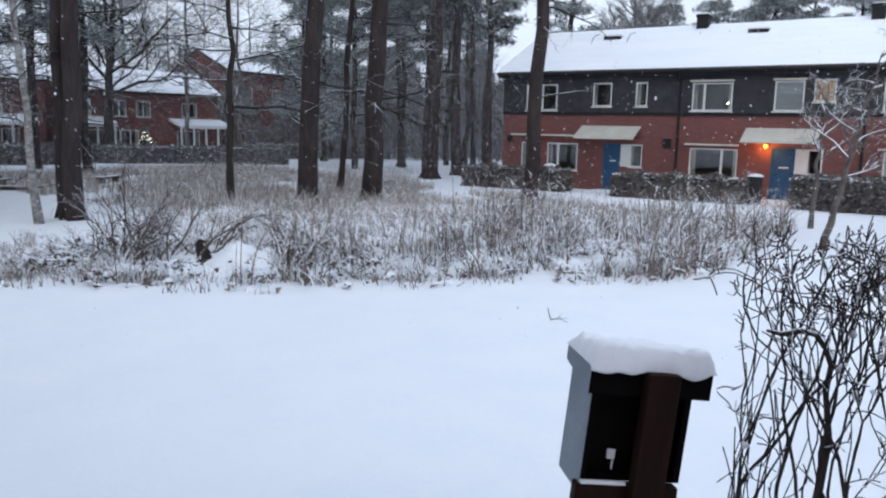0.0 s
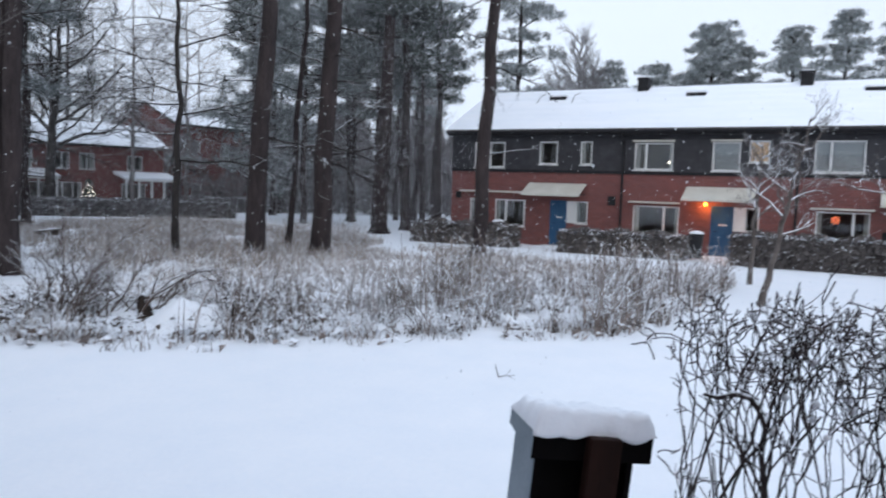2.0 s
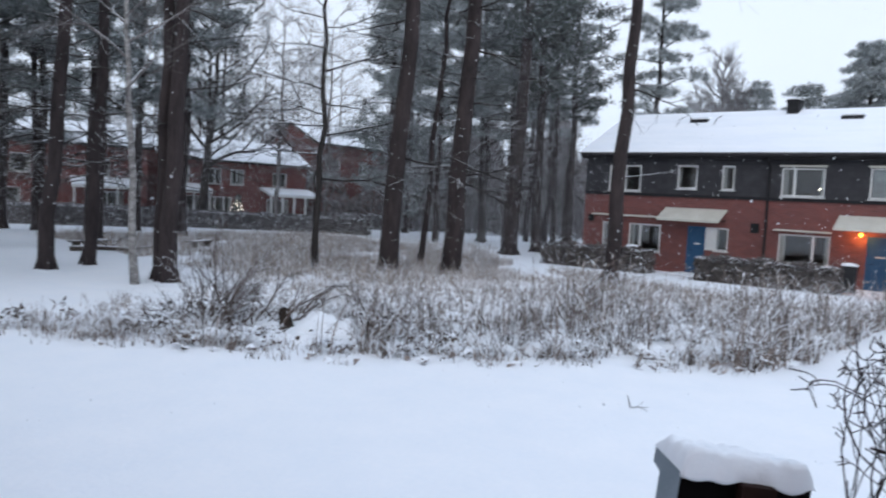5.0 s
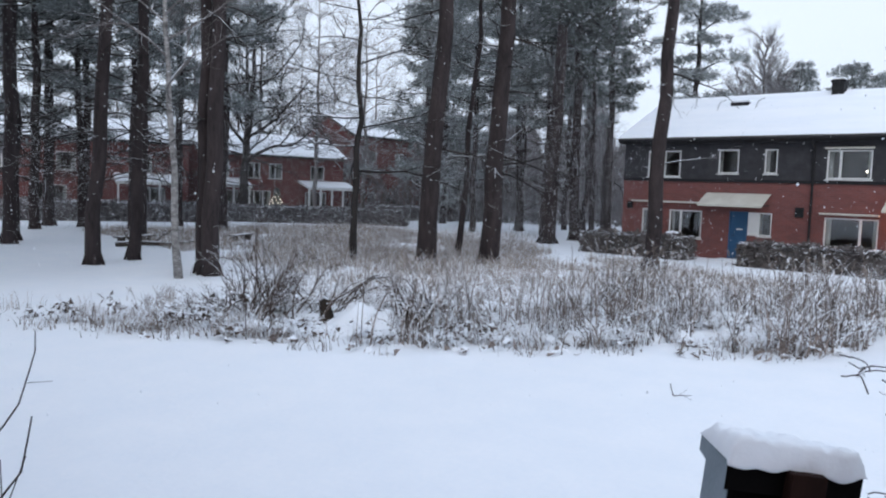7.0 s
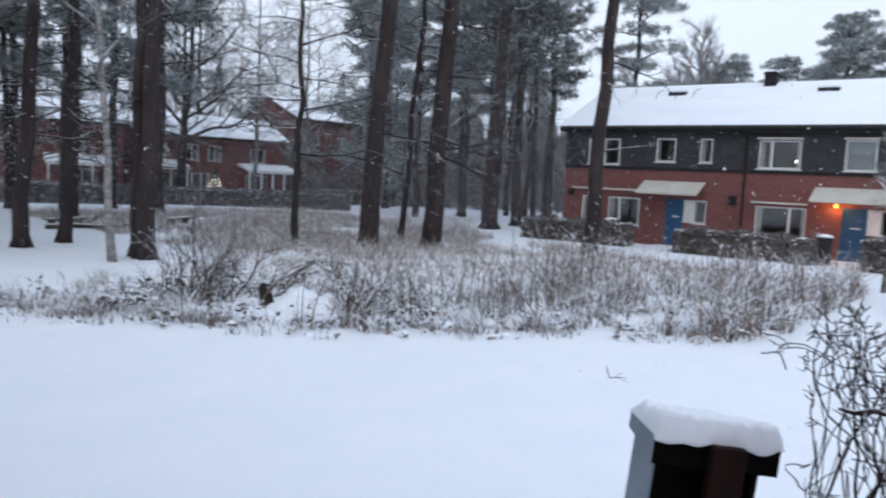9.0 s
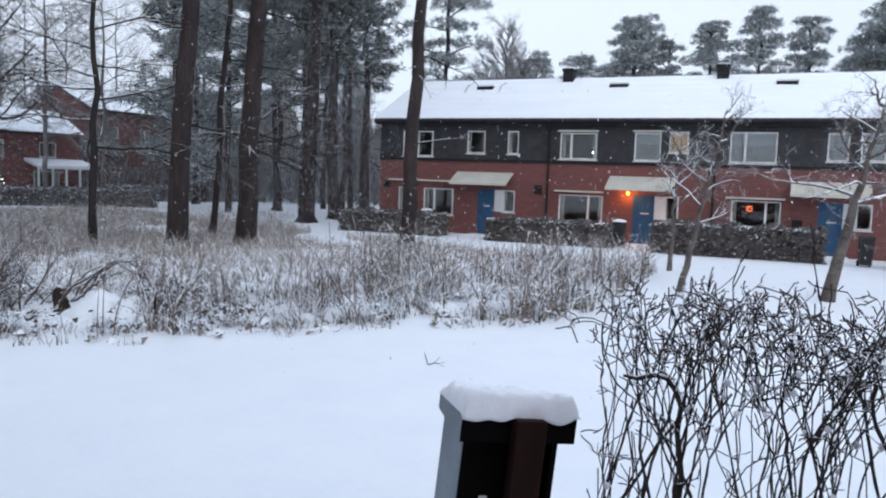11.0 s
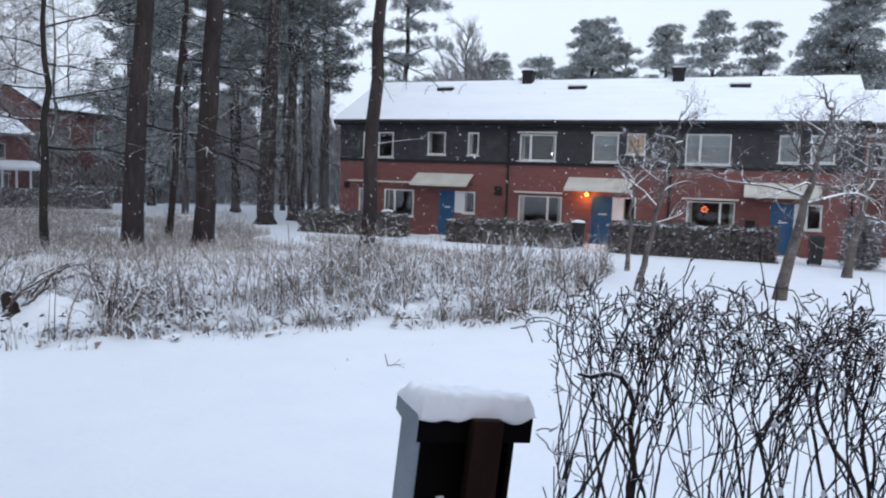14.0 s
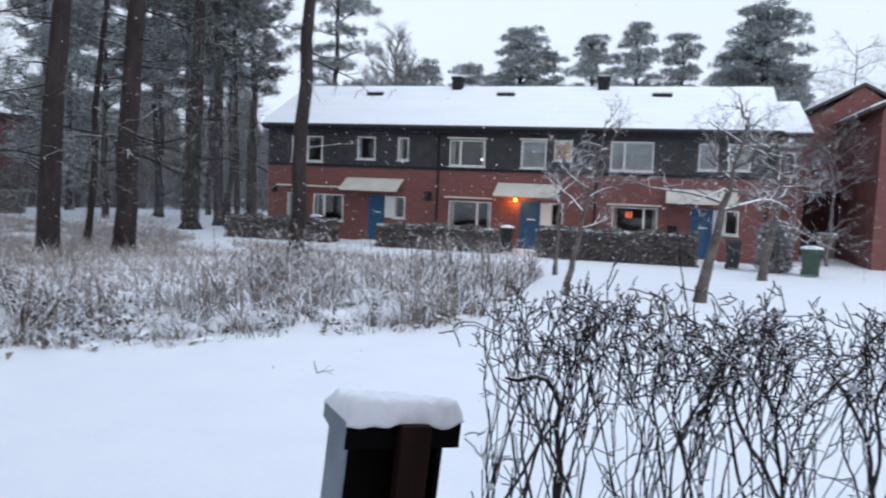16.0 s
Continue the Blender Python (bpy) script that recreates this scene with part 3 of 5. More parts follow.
porch(hb, 7.3, 11.2, 2.0, 5)
porch(hb, 0.7, 3.2, 1.8, 3)
plain_house("tall_brick_house", pose(-49.6, 43.5, 0, 0, 0, 85), 8.5, 8.0, 6.85, 8.8,
    [(1.7, 2.5, 4.75, 5.65, (), "dark"), (1.6, 2.6, 1.0, 2.1, (), "dark"), (4.6, 5.6, 4.5, 5.6, (0.5,), "dark")], "taller far red brick house with its gable turned to the wood")
hl = plain_house("long_brick_house", pose(-49.7, 14.6, 0, 0, 0, 68), 12.0, 8.0, 4.8, 6.35,
    [(1.0, 2.2, 2.9, 4.0, (0.5,), "dark"), (4.4, 5.5, 2.9, 4.0, (), "curtain"), (8.6, 9.8, 2.9, 4.0, (0.5,), "dark"), (3.0, 5.0, 0.8, 2.0, (0.5,), "dark"), (8.8, 10.6, 0.8, 2.0, (0.5,), "dark")], "long red brick house half hidden behind pine trunks")
porch(hl, 7.6, 11.4, 2.0, 4)
plain_house("far_brick_house", pose(-52.0, 60.0, 0, 0, 0, 38), 6.0, 8.0, 5.2, 7.0,
    [(1.2, 2.6, 3.0, 4.2, (0.5,), "curtain"), (3.8, 5.2, 3.0, 4.2, (0.5,), "curtain")], "far brick house glimpsed between pines")
# buildings past the end of the row
hg = plain_house("link_house", pose(4.15, 34.6, 0), 1.35, 8.0, 5.2, 7.0, [(0.35, 1.0, 3.5, 4.5, (), "dark")], "narrow set-back brick house end with snowy roof")
part("awning_box", Shape().box(-0.1, 1.3, -0.18, -0.002, 4.72, 4.82), M_WHITE, hg)
plain_house("gable_house", pose(16.6, 32.1, 0, 0, 0, 90), 6.2, 9.0, 6.0, 8.4, [(3.0, 4.2, 3.2, 4.4, (), "dark")], "plain red brick gable end near the row")
garage = plain_house("garage_house", pose(10.6, 38.6, 0, 0, 0, 90), 12.0, 4.6, 6.4, 7.9, [(3.0, 4.2, 3.2, 4.4, (), "dark")], "red brick gable end with dark red garage doors")
for a in (2.0, 3.27):
    gd = Shape()
    for k in range(8):
        gd.box(-0.06, -0.008, a + 0.155 * k, a + 0.155 * k + 0.147, 0.05, 2.85)
    part("garage_door", gd, M_GARAGE, garage, "dark red boarded garage door leaf")
part("door_lintel", Shape().box(-0.05, -0.006, 1.9, 4.58, 2.855, 3.0), M_GARAGE, garage)
store = thing("garden_store", pose(7.1, 38.0, 0), "low beige boarded garden store by the garage", "store")
for k in range(5):
    part("board", Shape().box(-0.35 + 0.14 * k, -0.215 + 0.14 * k, -0.3, -0.28, 0.0, 1.0), M_BEIGE, store)
part("body", Shape().box(-0.34, 0.34, -0.275, 0.3, -0.05, 0.98), M_BEIGE, store)
part("lid", Shape().box(-0.38, 0.38, -0.34, 0.33, 1.004, 1.05), M_BEIGE, store, bevel=0.01)
part("snow_cap", Shape().box(-0.36, 0.36, -0.32, 0.31, 1.053, 1.12), M_SNOW, store, bevel=0.025)
plain_house("back_brick_house", pose(11.4, 50.0, 0), 12.0, 8.0, 7.3, 8.9, [(1.0, 2.2, 5.0, 6.2, (), "curtain"), (4.0, 5.2, 5.0, 6.2, (), "curtain")], "tall brick house behind the garage with snowy roof")
# unseen house added behind the camera; keeps sky light off the near things
plain_house("unseen_house", pose(12.0, -2.3, 0.6, 0, 0, 180), 24.0, 8.0, 5.2, 7.2, [(6.0, 7.5, 0.9, 2.1, (0.5,), "dark"), (15.5, 17.0, 0.9, 2.1, (0.5,), "dark")], "unseen brick row house added behind the viewer to block sky light")


# ---- trees ----
def wander(rng, p, d, length, steps, bend, lift=0.0):
    """A crooked line from p along d."""
    pts, d = [Vector(p)], Vector(d).normalized()
    for _ in range(steps):
        d = (d + Vector((rng.gauss(0, bend), rng.gauss(0, bend), rng.gauss(0, bend) + lift))).normalized()
        pts.append(pts[-1] + d * (length / steps))
    return pts


def branch(s, rng, p, d, length, r, level, sides, spread, kids, bend, lift, shrink=0.58):
    steps = 5 if level > 0 else 3
    pts = wander(rng, p, d, length, steps, bend, lift)
    radii = [max(r * (1 - 0.75 * i / steps), 0.0022) for i in range(steps + 1)]
    s.tube(pts, radii, max(3, sides), cap=False)
    if level <= 0:
        return
    for _ in range(kids):
        f = rng.uniform(0.25, 1.0)
        i = min(int(f * steps), steps - 1)
        q = pts[i].lerp(pts[i + 1], f * steps - i)
        along = (pts[i + 1] - pts[i]).normalized()
        off = along.orthogonal().normalized()
        off.rotate(Matrix.Rotation(rng.uniform(0, 6.283), 3, along))
        nd = along * math.cos(spread) + off * math.sin(spread) * rng.uniform(0.7, 1.2)
        branch(s, rng, q, nd, length * shrink * rng.uniform(0.6, 1.15), radii[i] * 0.62, level - 1, sides - 1, spread, kids, bend, lift, shrink)


def trunk_line(rng, height, lean, wobble=0.05, n=14):
    pts = []
    for i in range(n + 1):
        z = height * i / n
        k = 0 if i == 0 else wobble
        pts.append((lean[0] * z + rng.gauss(0, k), lean[1] * z + rng.gauss(0, k), z - (0.15 if i == 0 else 0)))
    return pts


def needle_cloud(rng, centres, sizes, blades, droop=0.1):
    """Tufts of thin needle blades about many centres."""
    rs = np.random.RandomState(rng.randrange(1 << 30))
    c = np.repeat(np.array(centres), blades, 0)
    z = np.repeat(np.array(sizes), blades)[:, None]
    d = rs.normal(size=c.shape)
    d[:, 2] = d[:, 2] * 0.75 + 0.25 - droop
    d /= np.linalg.norm(d, axis=1, keepdims=True)
    side = np.cross(d, rs.normal(size=c.shape))
    side /= np.linalg.norm(side, axis=1, keepdims=True) + 1e-9
    root = c + d * z * 0.12 + rs.normal(size=c.shape) * z * 0.25
    long = z * rs.uniform(0.6, 1.2, (len(c), 1))
    wide = z * rs.uniform(0.05, 0.10, (len(c), 1))
    v = np.stack([root - side * wide, root + side * wide, root + d * long], 1).reshape(-1, 3)
    return v, np.arange(len(v)).reshape(-1, 3)


def pine(name, base, lean, r, height, crown_from, reach, seed, boughs=46, tufts=13, blades=16, tuft=0.42, label="", bark=None, leaf=None, dead=14, grouped="pine trees", cone=False):
    rng = random.Random(seed)
    t = thing(name, pose(base[0], base[1], terrain(*base)), label, "tree", grouped)
    line = trunk_line(rng, height, lean, 0.04)
    n = len(line) - 1
    radii = [r * (1.1 if i == 0 else 1.0) * (1 - 0.8 * (i / n) ** 1.3) for i in range(n + 1)]
    s = Shape()
    s.tube(line, radii, 12)
    for k in range(5):
        a = k * 1.257 + rng.random()
        s.tube([(math.cos(a) * r * 0.7, math.sin(a) * r * 0.7, 0.45), (math.cos(a) * r * 1.15, math.sin(a) * r * 1.15, 0.12), (math.cos(a) * r * 1.6, math.sin(a) * r * 1.6, -0.1)], [r * 0.2, r * 0.26, r * 0.14], 6)
    part("trunk", s, bark or M_PINEBARK, t, smooth=True)
    twigs = Shape()

    def on_trunk(z):
        i = min(int(z / height * n), n - 1)
        f = z / height * n - i
        return Vector(line[i]).lerp(Vector(line[i + 1]), f), radii[i]

    for _ in range(dead):
        z = rng.uniform(height * 0.12, max(crown_from, height * 0.3))
        p, rr = on_trunk(z)
        a = rng.uniform(0, 6.283)
        branch(twigs, rng, p, (math.cos(a), math.sin(a), rng.uniform(-0.3, 0.25)), rng.uniform(0.6, 3.3), rr * 0.08 + 0.015, 2, 5, 0.7, 3, 0.16, -0.03)
    centres, sizes = [], []
    for _ in range(boughs):
        f = rng.random() ** 0.85
        z = crown_from + (height - crown_from) * f
        p, rr = on_trunk(min(z, height * 0.995))
        a = rng.uniform(0, 6.283)
        shape = 1.25 * (1 - f) + 0.12 if cone else (0.55 + 2.0 * f * (1 - f)) * (1 - 0.35 * f)
        ln = reach * shape * rng.uniform(0.55, 1.15)
        line_ = wander(rng, p, (math.cos(a), math.sin(a), rng.uniform(-0.15, 0.3)), ln, 5, 0.14, 0.03)
        twigs.tube(line_, [max(0.012, rr * 0.28 * (1 - 0.8 * i / 5)) for i in range(6)], 5, cap=False)
        for _ in range(tufts):
            g = rng.uniform(0.3, 1.05) * 5
            i = min(int(g), 4)
            q = line_[i].lerp(line_[i + 1], g - i)
            centres.append(tuple(q + Vector((rng.gauss(0, 0.34), rng.gauss(0, 0.34), rng.gauss(0.06, 0.10)))))
            sizes.append(tuft * rng.uniform(0.7, 1.3))
    part("branchwork", twigs, M_GREYBARK, t)["kind"] = "stuff"
    if centres:
        v, f = needle_cloud(rng, centres, sizes, blades)
        part("crown", from_arrays("crown", v, f, leaf or M_NEEDLE), None, t)
    return t


def bare_tree(name, base, lean, r, height, seed, label, bark, fork=0.35, kids=5, level=3, limbs=16, spread=0.75, bend=0.14, lift=0.05, reach=0.33, grouped="", category="tree", droop=0.0, twig_bark=None, stout=0.5, rise=0.55):
    rng = random.Random(seed)
    t = thing(name, pose(base[0], base[1], terrain(*base)), label, category, grouped)
    line = trunk_line(rng, height, lean, 0.05 if height > 5 else 0.02)
    n = len(line) - 1
    radii = [max(0.012, r * (1.2 if i == 0 else 1.0) * (1 - 0.88 * i / n)) for i in range(n + 1)]
    part("trunk", Shape().tube(line, radii, 9), bark, t, smooth=True)
    s = Shape()
    for k in range(limbs):
        z = height * (fork + (0.98 - fork) * (k + rng.random()) / limbs)
        i = min(int(z / height * n), n - 1)
        p = Vector(line[i]).lerp(Vector(line[i + 1]), z / height * n - i)
        a = k * 2.4 + rng.uniform(-0.5, 0.5)
        ln = height * reach * (1.1 - 0.7 * (z / height - fork) / (1 - fork)) * rng.uniform(0.7, 1.2)
        branch(s, rng, p, (math.cos(a), math.sin(a), rise - droop), ln, max(radii[i] * stout, 0.5 * stout * r), level, 5, spread, kids, bend, lift - droop * 0.12)
    part("branchwork", s, twig_bark or bark, t)["kind"] = "stuff"
    return t


# pines at the edge of the meadow and in the wood
PINE = "tall pine with bare dark brown trunk standing in snowy grass"
for k, (bx, by, lx, ly, r, h, cf, dead) in enumerate([
        (-17.06, 18.13, 0.029, 0.027, 0.31, 21, 10.5, 12), (-16.37, 20.49, 0.028, 0.022, 0.33, 22, 9.8, 26), (-11.82, 23.36, 0.029, 0.015, 0.255, 20, 11, 10),
        (-17.52, 10.56, 0.010, 0.016, 0.225, 20, 11, 8), (-17.92, 10.58, -0.004, -0.007, 0.175, 19, 11, 10), (-21.64, 9.37, 0.016, 0.036, 0.205, 20, 11, 40),
        (-22.57, 11.0, 0.015, 0.028, 0.18, 19, 9, 44), (-31.16, 10.48, 0.001, 0.005, 0.28, 20, 8, 40), (-21.8, 32.04, 0.020, 0.014, 0.38, 22, 8.0, 34),
        (-22.65, 35.92, -0.022, -0.014, 0.30, 20, 8.0, 26), (-23.58, 40.99, -0.013, -0.007, 0.24, 21, 7.5, 14), (-30.39, 41.33, -0.025, -0.019, 0.26, 21, 7.0, 14), (-40.2, 15.3, 0, 0, 0.26, 20, 8, 14)]):
    pine("pine_tree", (bx, by), (lx, ly), r, h, cf, 3.4, 100 + k, label=PINE, dead=dead, boughs=40 if k > 6 else 56 if 3 <= k <= 6 else 36, tufts=14, blades=20)
# slender ones
SLIM = "slender dark pine with thin dead branches"
for k, (bx, by, lx, ly, r, h, cf) in enumerate([(-18.63, 21.52, 0.048, 0.040, 0.115, 16, 9.5), (-23.88, 39.74, -0.024, -0.015, 0.17, 18, 8.5), (-38.7, 16.3, -0.012, -0.028, 0.19, 18, 8)]):
    pine("slender_pine", (bx, by), (lx, ly), r, h, cf, 2.2, 140 + k, boughs=30, label=SLIM, dead=26)


def polar(yaw, dist):
    return (-dist * math.sin(radians(yaw)), dist * math.cos(radians(yaw)))


# wood behind: dense crowns
WOOD = "bushy dark pine in the wood, lightly frosted with snow and paled for haze"
# the last five stand out of view, added to shade the snow at left
for k, (yaw, dist, h, cf, reach, boughs) in enumerate([
        (43.5, 50, 17.5, 1.4, 4.1, 140), (42.0, 58, 19, 3.0, 3.9, 110), (58, 40, 18, 5.5, 3.4, 90), (61, 44, 19, 4.5, 3.6, 90), (64, 38, 18, 5.5, 3.4, 90), (67, 42, 18, 4.0, 3.6, 90), (70, 40, 18, 5.0, 3.4, 90), (73, 41, 18, 4.0, 3.6, 80), (76, 38, 18, 5.0, 3.4, 70),
        (55.5, 70, 19, 4.0, 3.6, 70), (63, 72, 18, 3.0, 3.8, 70), (69, 70, 18, 3.0, 3.8, 70), (63.5, 33, 18, 7.0, 3.0, 50), (71.5, 31, 18, 6.2, 3.2, 60), (78, 28, 17, 5.0, 3.4, 90), (84, 30, 17, 4.5, 3.6, 90), (80, 20, 18, 6.5, 4.6, 120), (88, 25, 18, 6.0, 4.6, 120), (93, 18, 18, 6.5, 4.6, 120)]):
    pine("wood_pine", polar(yaw, dist), (0.004, 0.004), 0.22, h, cf, reach, 200 + k, boughs=int(boughs * (0.62 if k < 2 else 0.60)), tufts=13, blades=20, tuft=0.38, label=WOOD, leaf=M_HAZEPINE, dead=22, grouped="pines of the wood", cone=k < 2)
# crowns over the roof: flat-topped pads of needles on crooked boughs
def pad_pine(base, height, crown_from, reach, lean, seed, pads, taper, label, name="roofline_pine", group="pines behind the row", girth=0.24, leaf=None, blades=18, dead=4, flat=0.42, tuft=0.23):
    rng = random.Random(seed)
    t = thing(name, pose(base[0], base[1], terrain(*base)), label, "tree", group)
    line = trunk_line(rng, height * 0.97, lean, 0.10)
    n = len(line) - 1
    radii = [girth * (1 - 0.82 * i / n) for i in range(n + 1)]
    part("trunk", Shape().tube(line, radii, 9), M_PINEBARK, t, smooth=True)
    twigs = Shape()
    centres, sizes = [], []
    for k in range(pads):
        f = (k + rng.random()) / pads
        z = crown_from + (height - crown_from) * f
        i = min(int(z / (height * 0.97) * n), n - 1)
        p = Vector(line[i]).lerp(Vector(line[i + 1]), min(1.0, z / (height * 0.97) * n - i))
        wide = reach * 1.15 * ((1 - f) ** (taper * 0.75) * 0.88 + 0.16)
        a = k * 2.4 + rng.uniform(-0.7, 0.7)
        out_ = wide * rng.uniform(0.30, 1.0)
        size = min(reach * 0.52, 0.45 + 0.30 * wide) * rng.uniform(0.75, 1.2)
        q = p + Vector((math.cos(a) * out_, math.sin(a) * out_, rng.uniform(-0.1, 0.25)))
        mid_ = p.lerp(q, 0.5) + Vector((rng.gauss(0, 0.1), rng.gauss(0, 0.1), -0.15))
        twigs.tube([p + Vector((0, 0, -0.5)), mid_, q], [max(0.03, radii[i] * 0.5), 0.04, 0.015], 5, cap=False)
        for _ in range(int(40 * size * size) + 18):
            u, b = rng.random() ** 0.5, rng.uniform(0, 6.283)
            top = flat * size * (1 - u * u) ** 0.5
            centres.append((q.x + size * u * math.cos(b), q.y + size * u * math.sin(b), q.z + rng.uniform(-0.25, 1.0) * top + rng.gauss(0, 0.04)))
            sizes.append(tuft * rng.uniform(0.75, 1.3))
    for _ in range(dead):
        z = rng.uniform(crown_from * 0.35, crown_from)
        branch(twigs, rng, Vector(line[min(int(z / height * n), n)]), (rng.uniform(-1, 1), rng.uniform(-1, 1), 0.1), reach * 0.6, 0.035, 2, 5, 0.7, 3, 0.18, 0.0)
    part("branchwork", twigs, M_GREYBARK, t)["kind"] = "stuff"
    v, f = needle_cloud(rng, centres, sizes, blades)
    part("crown", from_arrays("crown", v, f, leaf or M_HAZEPINE), None, t)


for k, (yaw, dist, h, cf, reach, pads, taper) in enumerate([
        (39.8, 47, 19, 6.6, 2.6, 26, 0.4), (38.0, 44, 20, 7.6, 2.2, 18, 0.3), (36.3, 50, 20, 6.4, 2.4, 24, 0.35), (34.6, 46, 19, 8.0, 2.2, 18, 0.3), (33.0, 55, 20, 7.2, 2.3, 20, 0.35),
        (31.6, 52, 18, 8.4, 1.9, 12, 0.3), (30.2, 58, 18, 8.2, 1.8, 11, 0.35), (41.5, 62, 19, 5.0, 2.8, 28, 0.4)]):
    pad_pine(polar(yaw, dist), h, cf, reach, (0.004, 0.004), 240 + k, pads, taper, "tall pine of the wood with dark ragged clumps of needles", "wood_pine", "pines of the wood", 0.21, M_HAZEPINE, 18, 7, 0.42, 0.28)
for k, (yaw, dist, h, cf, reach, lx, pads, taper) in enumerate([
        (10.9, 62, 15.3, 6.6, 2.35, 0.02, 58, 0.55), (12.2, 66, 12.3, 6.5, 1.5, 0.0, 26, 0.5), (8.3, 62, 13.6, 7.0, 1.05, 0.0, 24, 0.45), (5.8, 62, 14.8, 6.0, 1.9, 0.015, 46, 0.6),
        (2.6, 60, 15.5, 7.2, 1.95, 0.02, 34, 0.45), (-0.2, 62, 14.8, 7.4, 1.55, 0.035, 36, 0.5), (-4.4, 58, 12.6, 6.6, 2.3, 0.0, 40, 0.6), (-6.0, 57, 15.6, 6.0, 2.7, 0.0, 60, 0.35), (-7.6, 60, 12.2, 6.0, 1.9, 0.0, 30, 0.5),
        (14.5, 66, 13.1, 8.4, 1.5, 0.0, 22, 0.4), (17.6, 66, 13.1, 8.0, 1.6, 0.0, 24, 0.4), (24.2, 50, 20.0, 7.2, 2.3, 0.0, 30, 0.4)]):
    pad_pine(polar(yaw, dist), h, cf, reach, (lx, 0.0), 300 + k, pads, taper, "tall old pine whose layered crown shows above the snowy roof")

# bare broad-leaved trees
bare_tree("bare_tree", (-18.93, 16.64), (0.006, 0.007), 0.125, 13, 401, "slim bare tree with long level snowy branches", M_GREYBARK, 0.22, 4, 3, 24, 0.7, 0.14, 0.01, 0.26, rise=0.12, stout=0.42)
bare_tree("birch_tree", (-17.54, 9.7), (-0.025, -0.045), 0.10, 12, 402, "pale birch trunk leaning over the meadow", M_BIRCHBARK, 0.35, 4, 3, 18, 0.7, 0.15, 0.02, 0.2, twig_bark=M_FINETWIG)
bare_tree("oak_tree", (-43.96, 28.81), (0.041, 0.061), 0.33, 15, 403, "dark spreading bare tree before the brick house", M_GREYBARK, 0.25, 5, 3, 20, 0.8, 0.16, 0.04, 0.42)
bare_tree("oak_tree", (-44.6, 29.6), (-0.01, 0.0), 0.22, 14, 404, "dark upright bare tree before the brick house", M_GREYBARK, 0.3, 5, 3, 16, 0.7, 0.14, 0.04, 0.3)
for k, (yaw, dist, h) in enumerate([(51.5, 51, 14.5), (48.0, 52, 14), (47.2, 76, 17), (54, 76, 18), (57, 72, 17), (60, 74, 17), (65, 72, 16), (52.6, 80, 18), (50.2, 78, 17), (40.5, 78, 15), (-8.6, 75, 14), (-11.5, 66, 14.5), (32.3, 70, 15)]):
    bare_tree("far_birch", polar(yaw, dist), (0.003, 0.0), 0.16, h, 420 + k, "frosted bare birch with fine hanging twigs", M_FINETWIG, 0.25, 6, 3, 22, 0.55, 0.16, 0.0, 0.30, "far birches", droop=0.12)
# grey undergrowth at the back of the wood; fills in haze between trunks
rs_b = np.random.RandomState(44)
nb = 100000
yaw_b = np.radians(rs_b.uniform(27.5, 86, nb))
dist_b = rs_b.uniform(62, 88, nb)
tall_b = 5.2 + 1.8 * np.sin(yaw_b * 37) + 1.4 * np.sin(yaw_b * 91 + 1)
low_b = rs_b.random_sample(nb) ** 1.3 * np.maximum(tall_b, 1.5)
c_b = np.stack([-np.sin(yaw_b) * dist_b, np.cos(yaw_b) * dist_b, low_b], 1)
up_b = rs_b.normal(size=(nb, 3)) * 0.35 + np.array([0, 0, 1.0])
side_b = rs_b.normal(size=(nb, 3)) * np.array([1, 1, 0.2]) * 0.035
ln_b = rs_b.uniform(0.4, 1.1, (nb, 1))
v_b = np.stack([c_b - side_b, c_b + side_b, c_b + up_b * ln_b], 1).reshape(-1, 3)
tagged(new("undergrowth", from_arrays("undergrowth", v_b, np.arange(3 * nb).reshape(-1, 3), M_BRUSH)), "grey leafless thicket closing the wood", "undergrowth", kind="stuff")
# a taller grey stand far behind the middle of the wood, added as haze
rs_b = np.random.RandomState(46)
nb = 60000
yaw_b, dist_b = np.radians(rs_b.uniform(26.5, 46, nb)), rs_b.uniform(72, 96, nb)
low_b = rs_b.random_sample(nb) * (8.5 + 2.0 * np.sin(yaw_b * 61) + 1.5 * np.sin(yaw_b * 143))
c_b = np.stack([-np.sin(yaw_b) * dist_b, np.cos(yaw_b) * dist_b, low_b], 1)
side_b = rs_b.normal(size=(nb, 3)) * np.array([1, 1, 0.2]) * 0.04
up_b = (rs_b.normal(size=(nb, 3)) * 0.4 + np.array([0, 0, 1.0])) * rs_b.uniform(0.5, 1.3, (nb, 1))
v_b = np.stack([c_b - side_b, c_b + side_b, c_b + up_b], 1).reshape(-1, 3)
tagged(new("haze_thicket", from_arrays("haze_thicket", v_b, np.arange(3 * nb).reshape(-1, 3), M_BRUSH)), "pale grey stand of young trees far off, added in place of haze", "undergrowth", kind="stuff")
for k, (yaw, dist, h, r) in enumerate([(19.9, 64, 14.6, 0.20), (21.3, 66, 12.0, 0.14), (18.9, 65, 12.8, 0.14)]):
    bare_tree("far_birch", polar(yaw, dist), (0.0, 0.0), r, h, 470 + k, "bushy frosted birch crown above the roof", M_BRUSH, 0.40, 7, 3, 26, 0.45, 0.12, 0.04, 0.22, "far birches", rise=1.3, stout=0.75)
